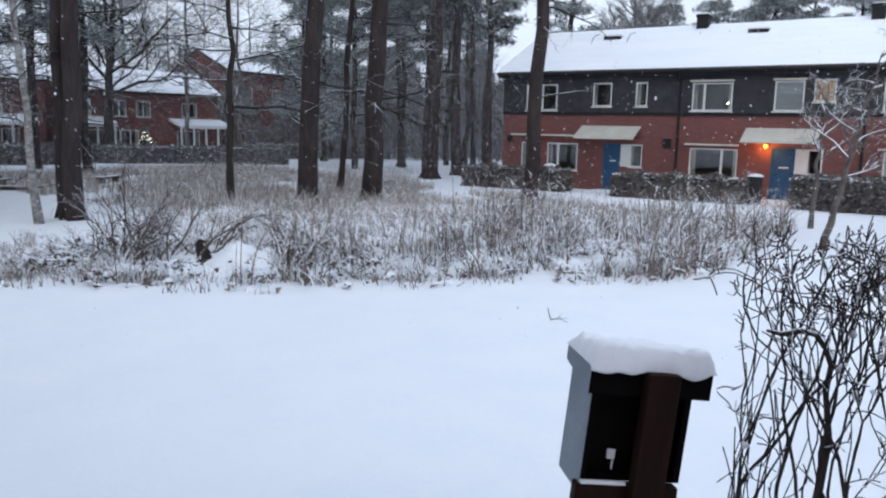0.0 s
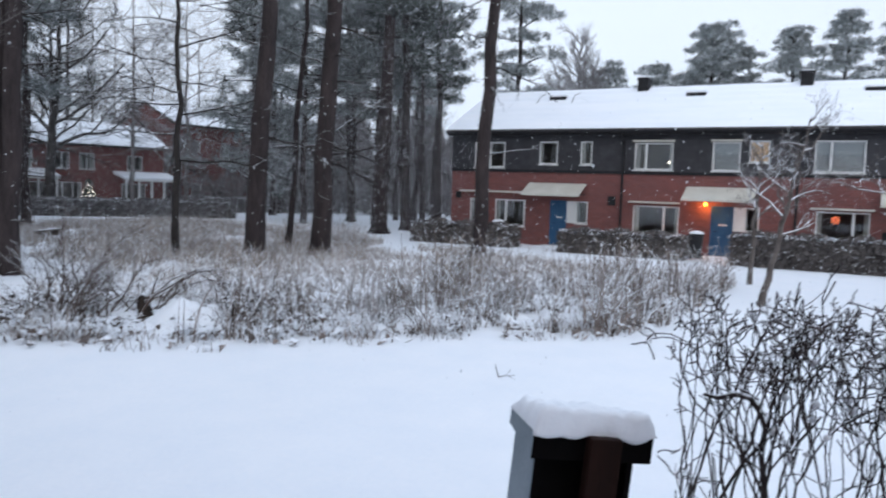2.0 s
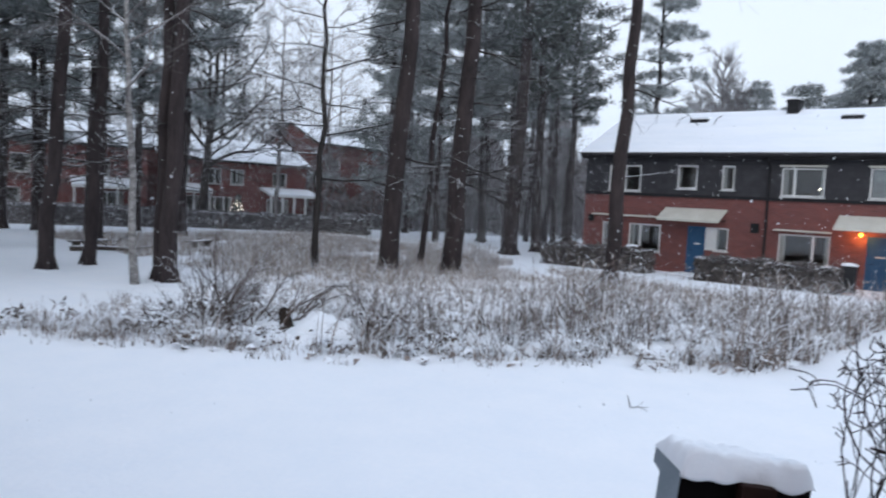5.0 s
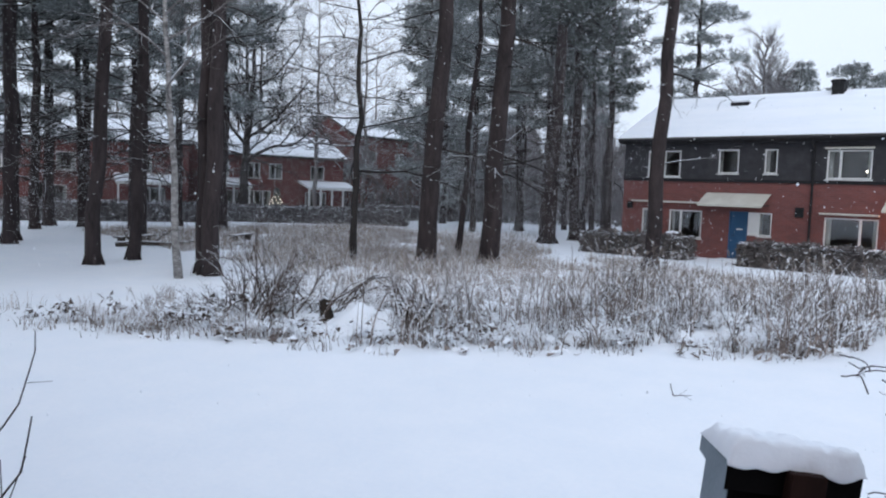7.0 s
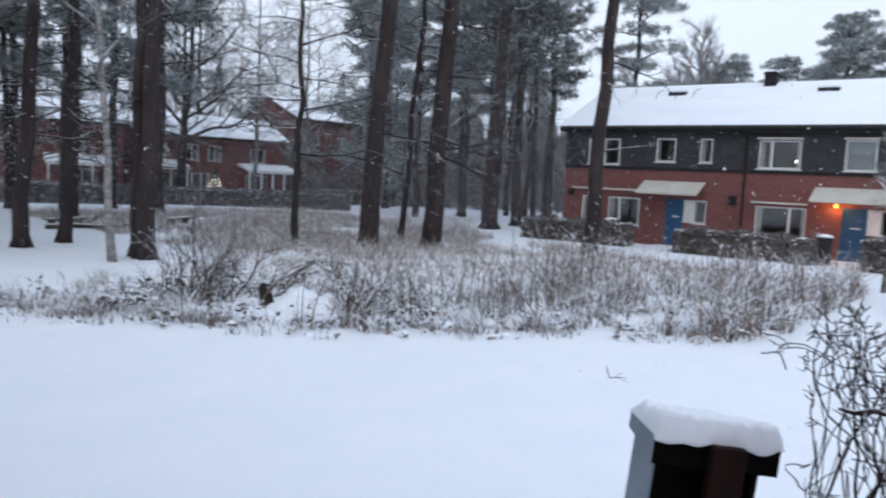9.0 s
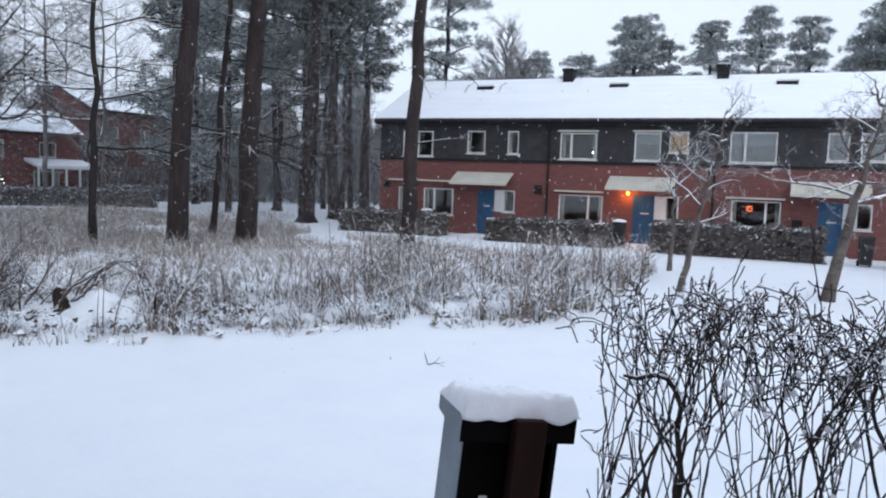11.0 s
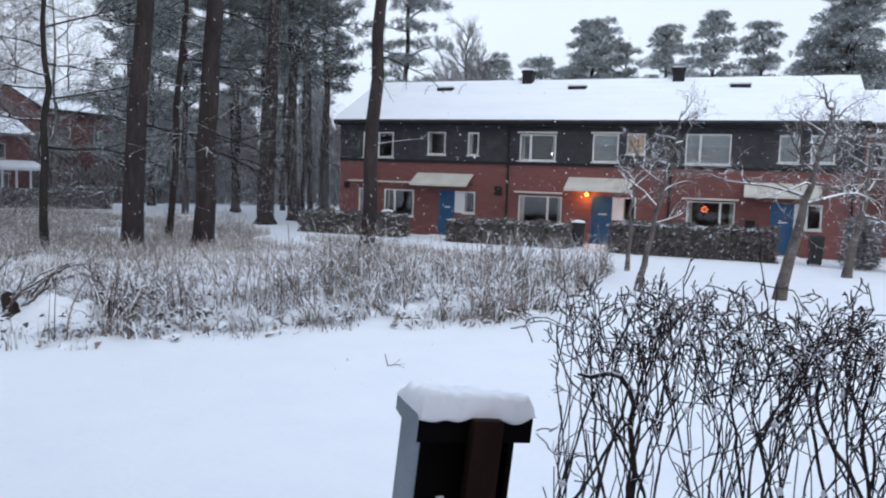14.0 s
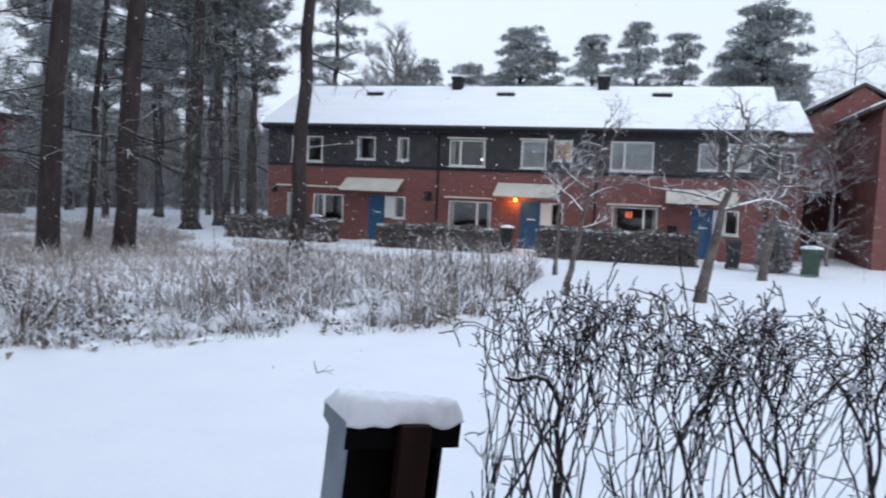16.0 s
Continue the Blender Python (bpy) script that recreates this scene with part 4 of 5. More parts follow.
# fruit trees on the lawn by the row
FRUIT = "gnarled bare fruit tree with snow along its branches"
bare_tree("fruit_tree", (-2.15, 18.13), (0.19, 0.02), 0.085, 4.2, 451, FRUIT, M_FRUITBARK, 0.36, 4, 3, 12, 0.8, 0.22, 0.03, 0.38, "fruit trees", stout=0.60)
bare_tree("fruit_tree", (-2.98, 22.58), (0.03, 0.0), 0.075, 3.9, 452, FRUIT, M_FRUITBARK, 0.42, 4, 3, 10, 0.75, 0.17, 0.03, 0.36, "fruit trees", stout=0.8)
bare_tree("fruit_tree", (0.92, 18.9), (0.19, 0.0), 0.15, 4.5, 453, FRUIT, M_FRUITBARK, 0.46, 5, 3, 13, 0.85, 0.24, 0.01, 0.46, "fruit trees", stout=0.50, rise=0.32)
bare_tree("fruit_tree", (2.99, 25.09), (0.12, 0.0), 0.14, 4.3, 454, FRUIT, M_FRUITBARK, 0.42, 5, 3, 12, 0.85, 0.22, 0.0, 0.48, "fruit trees", stout=0.46, rise=0.28)
bare_tree("tall_shrub", (6.2, 32.6), (0, 0), 0.07, 5.4, 455, "tall grey leafless shrub thick with fine twigs", M_BRUSH, 0.5, 5, 3, 16, 0.6, 0.14, 0.05, 0.34)
bare_tree("tall_shrub", (4.9, 32.4), (0, 0), 0.06, 4.6, 456, "tall grey leafless shrub thick with fine twigs", M_BRUSH, 0.5, 5, 3, 14, 0.6, 0.14, 0.05, 0.34)


# ---- clipped hedges and bins by the row ----
def clipped_hedge(x0, x1, y0, y1, top, seed, label, m=None, look_=None):
    rs = np.random.RandomState(seed)
    w, d = x1 - x0, y1 - y0
    t = thing("clipped_hedge", m or pose((x0 + x1) / 2, (y0 + y1) / 2, 0), label, "hedge", "clipped hedges")
    core = Shape().box(-w / 2 + 0.12, w / 2 - 0.12, -d / 2 + 0.12, d / 2 - 0.12, -0.1, top - 0.12)
    part("inner_growth", core, (look_ or M_HEDGELEAF), t)
    n = int(5200 * w / 4.5)
    p = rs.uniform(-1, 1, (n, 3))
    face = rs.randint(0, 4, n)
    p[face == 0, 1] = -1
    p[face == 1, 2] = 1
    p[face == 2, 0] = np.sign(p[face == 2, 0])
    wob = 0.06 * np.sin(p[:, 0] * w * 2.1 + seed)
    p = np.stack([p[:, 0] * w / 2, p[:, 1] * d / 2, (p[:, 2] * 0.5 + 0.5) * (top + wob)], 1) * (1 + rs.normal(size=(n, 1)) * 0.025)
    v = p[:, None] + rs.normal(size=(n, 3, 3)) * np.array([0.07, 0.07, 0.075])
    part("twig_cover", from_arrays("twig_cover", v.reshape(-1, 3), np.arange(3 * n).reshape(-1, 3), (look_ or M_HEDGELEAF)), None, t)["kind"] = "stuff"
    k = int(1000 * w / 4.5)
    q = np.stack([rs.uniform(-w / 2, w / 2, k), rs.uniform(-d / 2, d / 2, k), top + rs.normal(size=k) * 0.03], 1)
    u = q[:, None] + rs.normal(size=(k, 3, 3)) * np.array([0.10, 0.10, 0.012])
    part("snow_crust", from_arrays("snow_crust", u.reshape(-1, 3), np.arange(3 * k).reshape(-1, 3), M_SNOW), None, t, "thin broken snow on the hedge top")
    return t


HEDGE = "clipped leafless dark hedge with a little snow on top"
clipped_hedge(-17.9, -13.3, 29.0, 30.1, 0.88, 1, HEDGE)
clipped_hedge(-10.9, -6.2, 28.7, 29.8, 0.86, 2, HEDGE)
clipped_hedge(-4.3, 1.05, 28.3, 29.4, 1.06, 3, HEDGE)
# far hedges take the lightened grey, haze included
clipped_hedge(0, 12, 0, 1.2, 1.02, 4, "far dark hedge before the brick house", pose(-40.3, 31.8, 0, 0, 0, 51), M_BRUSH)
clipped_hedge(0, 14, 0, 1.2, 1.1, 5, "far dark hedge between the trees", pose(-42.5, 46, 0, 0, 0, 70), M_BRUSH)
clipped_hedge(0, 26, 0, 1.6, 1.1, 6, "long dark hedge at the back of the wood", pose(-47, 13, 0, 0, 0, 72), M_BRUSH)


def wheelie_bin(name, x, y, yaw, w, h, material, label, cap):
    b = thing(name, pose(x, y, 0, 0, 0, yaw), label, "bin", "wheeled bins")
    k = 0.82
    s = Shape()
    for z, f in ((0.06, k), (h * 0.86, 1.0), (h * 0.9, 1.06), (h * 0.92, 1.06)):
        s.v += [(-w / 2 * f, -w / 2 * f, z), (w / 2 * f, -w / 2 * f, z), (w / 2 * f, w / 2 * f, z), (-w / 2 * f, w / 2 * f, z)]
    for i in range(3):
        s.f += [[4 * i + j, 4 * i + (j + 1) % 4, 4 * i + 4 + (j + 1) % 4, 4 * i + 4 + j] for j in range(4)]
    s.f += [[3, 2, 1, 0], [12, 13, 14, 15]]
    part("body", s, material, b)
    part("lid", Shape().prism([(-w * 0.56, h * 0.925), (w * 0.56, h * 0.925), (w * 0.56, h), (-w * 0.4, h * 0.97)], 0, -w * 0.55, w * 0.55), material, b, bevel=0.015)
    for sx in (-1, 1):
        part("wheel", Shape().tube([(sx * w * 0.42 - 0.03, w * 0.42, 0.1), (sx * w * 0.42 + 0.03, w * 0.42, 0.1)], [0.1, 0.1], 14), M_BLACKPLASTIC, b)
    part("handle", Shape().tube([(-w * 0.35, w * 0.6, h * 0.9), (w * 0.35, w * 0.6, h * 0.9)], [0.02, 0.02], 6), M_BLACKPLASTIC, b)
    if cap:
        c = Shape()
        c.tube([(0, 0, h * 0.99), (0, 0, h + 0.03), (0, 0, h + 0.07), (0, 0, h + 0.10)], [w * 0.62, w * 0.6, w * 0.42, w * 0.12], 16)
        part("snow_cap", c, M_SNOW, b, "rounded cap of snow", smooth=True)
    return b


wheelie_bin("wheeled_bin", 2.42, 28.5, 6, 0.42, 1.02, M_BLACKPLASTIC, "black wheeled bin standing in snow before the row", False)
wheelie_bin("wheeled_bin", 4.76, 27.6, -8, 0.60, 0.92, M_GREENPLASTIC, "green wheeled bin with a cap of snow", True)
wheelie_bin("wheeled_bin", -5.85, 29.6, 4, 0.46, 1.0, M_BLACKPLASTIC, "dark wheeled bin with snow cap at the hedge end", True)
g = thing("barbecue_grill", pose(-14.2, 29.95, 0), "small dark garden grill with snow on its lid", "grill")
part("lid", Shape().tube([(0, 0, 0.86), (0, 0, 0.98), (0, 0, 1.06)], [0.33, 0.28, 0.1], 14), M_BLACKPLASTIC, g)
part("bowl", Shape().tube([(0, 0, 0.68), (0, 0, 0.78), (0, 0, 0.855)], [0.12, 0.28, 0.33], 14), M_BLACKPLASTIC, g)
part("snow_cap", Shape().tube([(0, 0, 1.0), (0, 0, 1.09), (0, 0, 1.12)], [0.29, 0.22, 0.06], 14), M_SNOW, g, smooth=True)
for k in range(3):
    a = k * 2.094
    part("leg", Shape().tube([(0.12 * math.cos(a), 0.12 * math.sin(a), 0.7), (0.3 * math.cos(a), 0.3 * math.sin(a), -0.02)], [0.015, 0.015], 5), M_DARKMETAL, g)
thuja = thing("thuja_bush", pose(3.7, 28.2, 0), "grey-green frosted upright bush by the row", "bush")
rng_t = random.Random(77)
cc = [(rng_t.gauss(0, 0.2), rng_t.gauss(0, 0.2), rng_t.uniform(0.1, 1.6)) for _ in range(320)]
vt, ft = needle_cloud(rng_t, cc, [0.3] * len(cc), 16)
part("foliage", from_arrays("foliage", vt, ft, M_BRUSH), None, thuja)
part("stem", Shape().tube([(0, 0, -0.1), (0, 0, 0.9), (0, 0, 1.8)], [0.06, 0.04, 0.01], 6), M_GREYBARK, thuja)


# ---- meadow ----
def blades_mesh(name, roots, heights, widths, leans, material, seed, joints=3, flat=False):
    """Upright thin ribbons bent to one side, each of a few joints."""
    rs = np.random.RandomState(seed)
    n = len(roots)
    face = rs.uniform(0, 2 * math.pi, n)
    side = np.stack([np.cos(face), np.sin(face), np.zeros(n)], 1)
    way = rs.uniform(0, 2 * math.pi, n)
    over = np.stack([np.cos(way), np.sin(way), np.zeros(n)], 1)
    if flat:
        side = np.stack([-over[:, 1], over[:, 0], np.zeros(n)], 1)
    rows = []
    for j in range(joints + 1):
        f = j / joints
        c = roots + over * (leans * heights * f**2)[:, None] + np.array([0, 0, 1.0]) * (heights * (f - 0.35 * leans * f**2))[:, None]
        wide = (widths * (1 - 0.75 * f))[:, None]
        rows += [c - side * wide, c + side * wide]
    v = np.stack(rows, 1).reshape(-1, 3)
    k = 2 * (joints + 1)
    quads = np.array([[2 * j, 2 * j + 1, 2 * j + 3, 2 * j + 2] for j in range(joints)])
    f = (np.arange(n)[:, None, None] * k + quads[None]).reshape(-1, 4)
    return from_arrays(name, v, f, material)


def scatter(rs, count, x0, x1, y0, y1, keep):
    out = []
    while len(out) < count:
        x, y = rs.uniform(x0, x1), rs.uniform(y0, y1)
        if keep(x, y):
            out.append((x, y, terrain(x, y) - 0.02))
    return np.array(out)


def clumped(x, y, scale=0.45, at=0.0, seed=0):
    return noise.noise((x * scale, y * scale, 20 + seed)) > at


rs = np.random.RandomState(11)
clear = lambda x, y: math.hypot((x + 9.95) / 1.5, (y - 8.2) / 1.0) > 1
near_tall = lambda x, y: clear(x, y) and in_meadow(x, y) and y - edge_y(x) < 10 and x > -9.6 + rs.uniform(-0.6, 0.6) and clumped(x, y, 0.5, -0.10) and clumped(x, y, 1.7, 0.04, 3)
roots = scatter(rs, 3000, -11, -3.2, 6, 22, near_tall)
hts = rs.uniform(0.35, 1.75, len(roots)) * (0.80 + 0.6 * np.array([noise.noise((p[0] * 0.6, p[1] * 0.6, 3)) for p in roots]))
ob = new("tall_weeds", blades_mesh("tall_weeds", roots, hts, rs.uniform(0.007, 0.017, len(roots)), np.abs(rs.normal(0.3, 0.85, len(roots))), M_WEED, 1, 6))
tagged(ob, "tall dry brown weed stems standing in snow", "weeds", kind="stuff")
# seed heads and side shoots
tops = roots[::2] + np.stack([rs.normal(0, 0.06, len(roots[::2])), rs.normal(0, 0.06, len(roots[::2])), hts[::2] * rs.uniform(0.45, 0.95, len(roots[::2]))], 1)
tw = np.repeat(tops[::2], 4, 0)
ob = new("weed_heads", blades_mesh("weed_heads", tw, rs.uniform(0.08, 0.24, len(tw)), rs.uniform(0.006, 0.014, len(tw)), rs.uniform(0.3, 1.6, len(tw)), M_STRAW, 2, 2))
tagged(ob, "frosted seed heads and side shoots of dry weeds", "weeds", kind="stuff")
# lower straw-coloured grass over the whole meadow
low = lambda x, y: clear(x, y) and (y - edge_y(x) > 6 or x < -9.6 or rs.random_sample() < 0.07) and in_meadow(x, y) and clumped(x, y, 0.28, -0.28, 5) and clumped(x, y, 1.2, -0.3, 15) and not (x < -15 and y < 12.5 - 0.12 * (x + 15)) and (x > -13 or y > 12 or clumped(x, y, 1.3, 0.1, 6))
roots = scatter(rs, 54000, -36, -3.2, 1, 33, low)
near = np.hypot(roots[:, 0], roots[:, 1])
ob = new("dry_grass", blades_mesh("dry_grass", roots, rs.uniform(0.10, 0.42, len(roots)), rs.uniform(0.003, 0.006, len(roots)) * (0.6 + near / 22), np.abs(rs.normal(0.35, 0.35, len(roots))), M_STRAW, 3, 3))
tagged(ob, "straw-coloured dry grass dusted with snow", "grass", kind="stuff")
# arching blades weighed down by snow
roots = scatter(rs, 6800, -13, -3.2, 5, 21, lambda x, y: clear(x, y) and in_meadow(x, y) and y - edge_y(x) < 9 and clumped(x, y, 1.5, 0.02, 12))
ob = new("snowed_grass", blades_mesh("snowed_grass", roots, rs.uniform(0.18, 0.55, len(roots)), rs.uniform(0.008, 0.019, len(roots)), rs.uniform(0.5, 1.7, len(roots)), M_ARCH, 7, 5, True))
tagged(ob, "arching dry blades weighed down by snow", "grass", kind="stuff")
# low brush on the floor of the wood
rs_w = np.random.RandomState(29)
yaw_w, dist_w = np.radians(rs_w.uniform(35, 56, 15000)), rs_w.uniform(21, 44, 15000)
brush_roots = np.array([(x, y, terrain(x, y) - 0.02) for x, y in zip(-np.sin(yaw_w) * dist_w, np.cos(yaw_w) * dist_w) if clumped(x, y, 0.35, -0.06, 41) and clumped(x, y, 1.1, -0.12, 43)])
nw = len(brush_roots)
ob = new("wood_brush", blades_mesh("wood_brush", brush_roots, rs_w.uniform(0.2, 0.95, nw) * rs_w.uniform(0.5, 1.0, nw), rs_w.uniform(0.006, 0.013, nw), np.abs(rs_w.normal(0.4, 0.5, nw)), M_STRAW, 9, 3))
tagged(ob, "low dry brown brush under the pines", "undergrowth", kind="stuff")
# scattered stems along the ragged edge
roots = scatter(rs, 900, -14, -3.2, 4, 15, lambda x, y: -0.7 < y - edge_y(x) < 0.9 and clumped(x, y, 1.4, 0.05, 8))
ob = new("edge_weeds", blades_mesh("edge_weeds", roots, rs.uniform(0.06, 0.4, len(roots)), rs.uniform(0.004, 0.009, len(roots)), rs.uniform(0.1, 1.3, len(roots)), M_WEED, 4, 3))
tagged(ob, "stray dark stems poking through snow", "weeds", kind="stuff")
# curled dead leaves
roots = scatter(rs, 480, -14, -3.2, 4, 17, lambda x, y: -0.6 < y - edge_y(x) < 3.5 and clumped(x, y, 1.3, 0.08, 2))
v = roots[:, None] + np.array([0, 0, 0.07]) + rs.normal(size=(len(roots), 4, 3)) * np.array([0.05, 0.05, 0.04])
ob = new("dead_leaves", from_arrays("dead_leaves", v.reshape(-1, 3), np.arange(4 * len(roots)).reshape(-1, 4), M_WEED))
tagged(ob, "curled dead brown leaves on snow", "leaves", kind="stuff")
# snow lying in the tussocks
s = Shape()
rng = random.Random(5)
for x, y, z in scatter(rs, 420, -20, -3.6, 4, 22, lambda x, y: in_meadow(x, y) and 0.9 < y - edge_y(x) < 9 and x > -12.5):
    r, h = rng.uniform(0.14, 0.45), rng.uniform(0.04, 0.15)
    s.tube([(x, y, z - 0.05), (x + rng.gauss(0, 0.02), y, z + h * 0.6), (x, y + rng.gauss(0, 0.02), z + h)], [r, r * 0.75, r * 0.2], 9)
tagged(new("snow_tussocks", s.mesh("snow_tussocks", M_SNOW, True)), "small mounds of snow among the weeds", "snow", kind="stuff")

# ---- stump, bent shrub and heap at the meadow's edge ----
rng = random.Random(21)
s = Shape()
pts, rad = [], []
for i in range(8):
    pts.append((0.02 * math.sin(i), 0.015 * math.cos(i * 1.7), -0.1 + 0.078 * i))
    rad.append(0.155 - 0.009 * i + (0.05 if i == 0 else 0))
s.tube(pts, rad, 14)
s.v = [(x + 0.02 * noise.noise((x * 9, y * 9, z * 4)), y + 0.02 * noise.noise((x * 9, y * 9, z * 4 + 5)), z + (0.08 * noise.noise((x * 8, y * 8, 1)) if z > 0.4 else 0)) for x, y, z in s.v]
solo("tree_stump", s, M_STUMP, pose(-10.3, 8.42, terrain(-10.3, 8.42)), "rotten dark tree stump topped with snow", "stump", smooth=True)
heap = Shape()
nu, nv = 26, 12
for i in range(nu):
    for j in range(nv + 1):
        a, f = 2 * math.pi * i / nu, j / nv
        r = 1 - f
        x, y = 0.75 * r * math.cos(a), 0.55 * r * math.sin(a)
        heap.v.append((x, y, 0.46 * (1 - r * r) ** 0.9 + (0.12 * noise.noise((x * 2.2, y * 2.2, 2)) + 0.09 * noise.noise((x * 6, y * 6, 6))) * min(1, f * 2) - 0.06))
for i in range(nu):
    for j in range(nv):
        a, b = i * (nv + 1) + j, ((i + 1) % nu) * (nv + 1) + j
        heap.f.append([a, b, b + 1, a + 1])
solo("snow_mound", heap, M_SNOW, pose(-9.6, 8.7, terrain(-9.6, 8.7), 0, 0, 30), "snow-covered heap of cut branches", "heap", smooth=True)
arch = thing("bent_shrub", pose(-10.15, 8.45, terrain(-10.15, 8.45), 0, 0, 44), "arching bare shrub branches laden with snow", "shrub")
for k in range(5):
    s = Shape()
    x0, x1 = rng.uniform(-0.15, 0.2), rng.uniform(1.35, 2.0)
    top = rng.uniform(0.62, 0.92)
    line = [(x0 + (x1 - x0) * i / 10 + rng.gauss(0, 0.025), rng.gauss(0, 0.03) + 0.17 * (k - 2) * (i / 10), top * math.sin(math.pi * (0.12 + 0.86 * i / 10)) + rng.gauss(0, 0.025)) for i in range(11)]
    s.tube(line, [0.021 - 0.0015 * i for i in range(11)], 6)
    for _ in range(6):
        i = rng.randrange(3, 10)
        branch(s, rng, line[i], (rng.uniform(-0.3, 1), rng.uniform(-1, 1), rng.uniform(-0.8, 0.5)), rng.uniform(0.2, 0.5), 0.008, 1, 4, 0.7, 3, 0.18, -0.04)
    part("stem", s, M_SHRUB, arch)
bowed = thing("bowed_shrub", pose(-10.95, 7.85, terrain(-10.95, 7.85), 0, 0, 44), "bare shrub of bowed stems bending over the snow", "shrub")
for k in range(13):
    s = Shape()
    x0, y0 = rng.uniform(-0.75, 0.35), rng.uniform(-0.3, 0.3)
    long, turn_, a = rng.uniform(0.6, 1.35), rng.uniform(0.6, 1.7), rng.uniform(1.2, 1.9)
    line = [(x0, y0, -0.05)]
    for i in range(9):
        lx_, ly_, lz_ = line[-1]
        line.append((lx_ + math.cos(a) * long / 9, ly_ + rng.gauss(0, 0.02), lz_ + math.sin(a) * long / 9))
        a -= turn_ / 9
    s.tube(line, [0.020 - 0.0015 * i for i in range(10)], 6)
    for _ in range(7):
        i = rng.randrange(3, 9)
        branch(s, rng, line[i], (rng.uniform(-1, 1), rng.uniform(-1, 1), rng.uniform(-0.2, 1)), rng.uniform(0.15, 0.45), 0.007, 1, 4, 0.7, 3, 0.2, 0.0)
    part("stem", s, M_SHRUB, bowed)
# withered leaves in clumps, each with snow resting on it
rs_l = np.random.RandomState(71)
spots = [(-9.3, 9.3, 0.42), (-8.9, 9.1, 0.30), (-8.75, 9.5, 0.46), (-9.0, 9.9, 0.30), (-11.6, 7.6, 0.38), (-11.9, 8.2, 0.42), (-12.3, 7.7, 0.30), (-8.85, 10.9, 0.15), (-9.5, 10.7, 0.16)]
while len(spots) < 62:
    x, y = rs_l.uniform(-14, -3.4), rs_l.uniform(4, 17)
    if 0.0 < y - edge_y(x) < 2.6 and clumped(x, y, 1.1, 0.0, 31):
        spots.append((x, y, rs_l.uniform(0.05, 0.22)))
brown_v, white_v = [], []
for x, y, up in spots:
    n = rs_l.randint(8, 24)
    z = terrain(x, y)
    c = np.array([x, y, z + up]) + rs_l.normal(size=(n, 3)) * np.array([0.13, 0.13, 0.07])
    brown_v.append((c[:, None] + rs_l.normal(size=(n, 4, 3)) * np.array([0.034, 0.034, 0.03])).reshape(-1, 3))
    m = n // 2
    c = np.array([x, y, z + up + 0.09]) + rs_l.normal(size=(m, 3)) * np.array([0.12, 0.12, 0.035])
    white_v.append((c[:, None] + rs_l.normal(size=(m, 4, 3)) * np.array([0.05, 0.05, 0.012])).reshape(-1, 3))
brown_v, white_v = np.concatenate(brown_v), np.concatenate(white_v)
tagged(new("withered_clumps", from_arrays("withered_clumps", brown_v, np.arange(len(brown_v)).reshape(-1, 4), M_WITHERED)), "dark withered leaf clumps among the weeds", "leaves", kind="stuff")
tagged(new("clump_snow", from_arrays("clump_snow", white_v, np.arange(len(white_v)).reshape(-1, 4), M_SNOW)), "flakes of snow resting on withered clumps", "snow", kind="stuff")


def bare_shrub(x, y, height, stems, seed, label, material, thick=0.013, bend=0.13, out=0.5):
    rng = random.Random(seed)
    t = thing("bare_shrub", pose(x, y, terrain(x, y)), label, "shrub", "shrubs in the meadow")
    for _ in range(stems):
        s = Shape()
        a = rng.uniform(0, 6.283)
        branch(s, rng, (0.15 * math.cos(a), 0.15 * math.sin(a), -0.05), (math.cos(a) * out, math.sin(a) * out, 1), height * rng.uniform(0.7, 1.15), thick, 2, 5, 0.6, 5, bend, -0.02, 0.5)
        part("stem", s, material, t)
    return t


SHRUB = "low leafless shrub with snow-dusted twigs"
for k, (x, y, h, n) in enumerate([(-11.75, 7.95, 1.15, 17), (-11.15, 8.15, 1.0, 13), (-12.4, 8.0, 0.75, 11), (-12.0, 7.2, 0.5, 9), (-11.3, 9.2, 0.9, 10), (-9.0, 9.3, 0.75, 10)]):
    bare_shrub(x, y, h * 1.2, int(n * 0.8), 31 + k, SHRUB, M_SHRUB, 0.024, 0.20, 0.75)
for k, (x, y, h) in enumerate([(-8.4, 8.55, 0.55), (-7.2, 10.6, 0.7), (-5.2, 13.2, 0.8), (-6.3, 12.4, 0.8), (-4.4, 14.5, 0.85), (-8.2, 11.3, 0.8), (-9.1, 10.2, 0.7), (-13.0, 6.6, 0.5)]):
    bare_shrub(x, y, h, 6, 40 + k, "thin upright dry shrub among weeds", M_WEED, 0.008)
s = Shape()
s.tube([(0, 0, -0.1), (0.01, 0, 0.25), (-0.01, 0.01, 0.5)], [0.028, 0.025, 0.02], 7)
solo("stake", s, M_STUMP, pose(-8.41, 8.48, terrain(-8.41, 8.48)), "short dark wooden stake in the snow", "stake")
s = Shape()
z0 = terrain(-4.02, 8.62) + 0.02
branch(s, random.Random(8), (0, 0, 0.0), (1, -0.3, 0.02), 0.22, 0.007, 1, 5, 0.6, 2, 0.2, 0.0)
s.tube([(0, 0, 0), (-0.06, 0.06, 0.07), (-0.08, 0.07, 0.13)], [0.007, 0.006, 0.004], 5)
solo("fallen_twig", s, M_TWIGBROWN, pose(-4.02, 8.62, z0), "fallen brown twig lying on smooth snow", "twig")

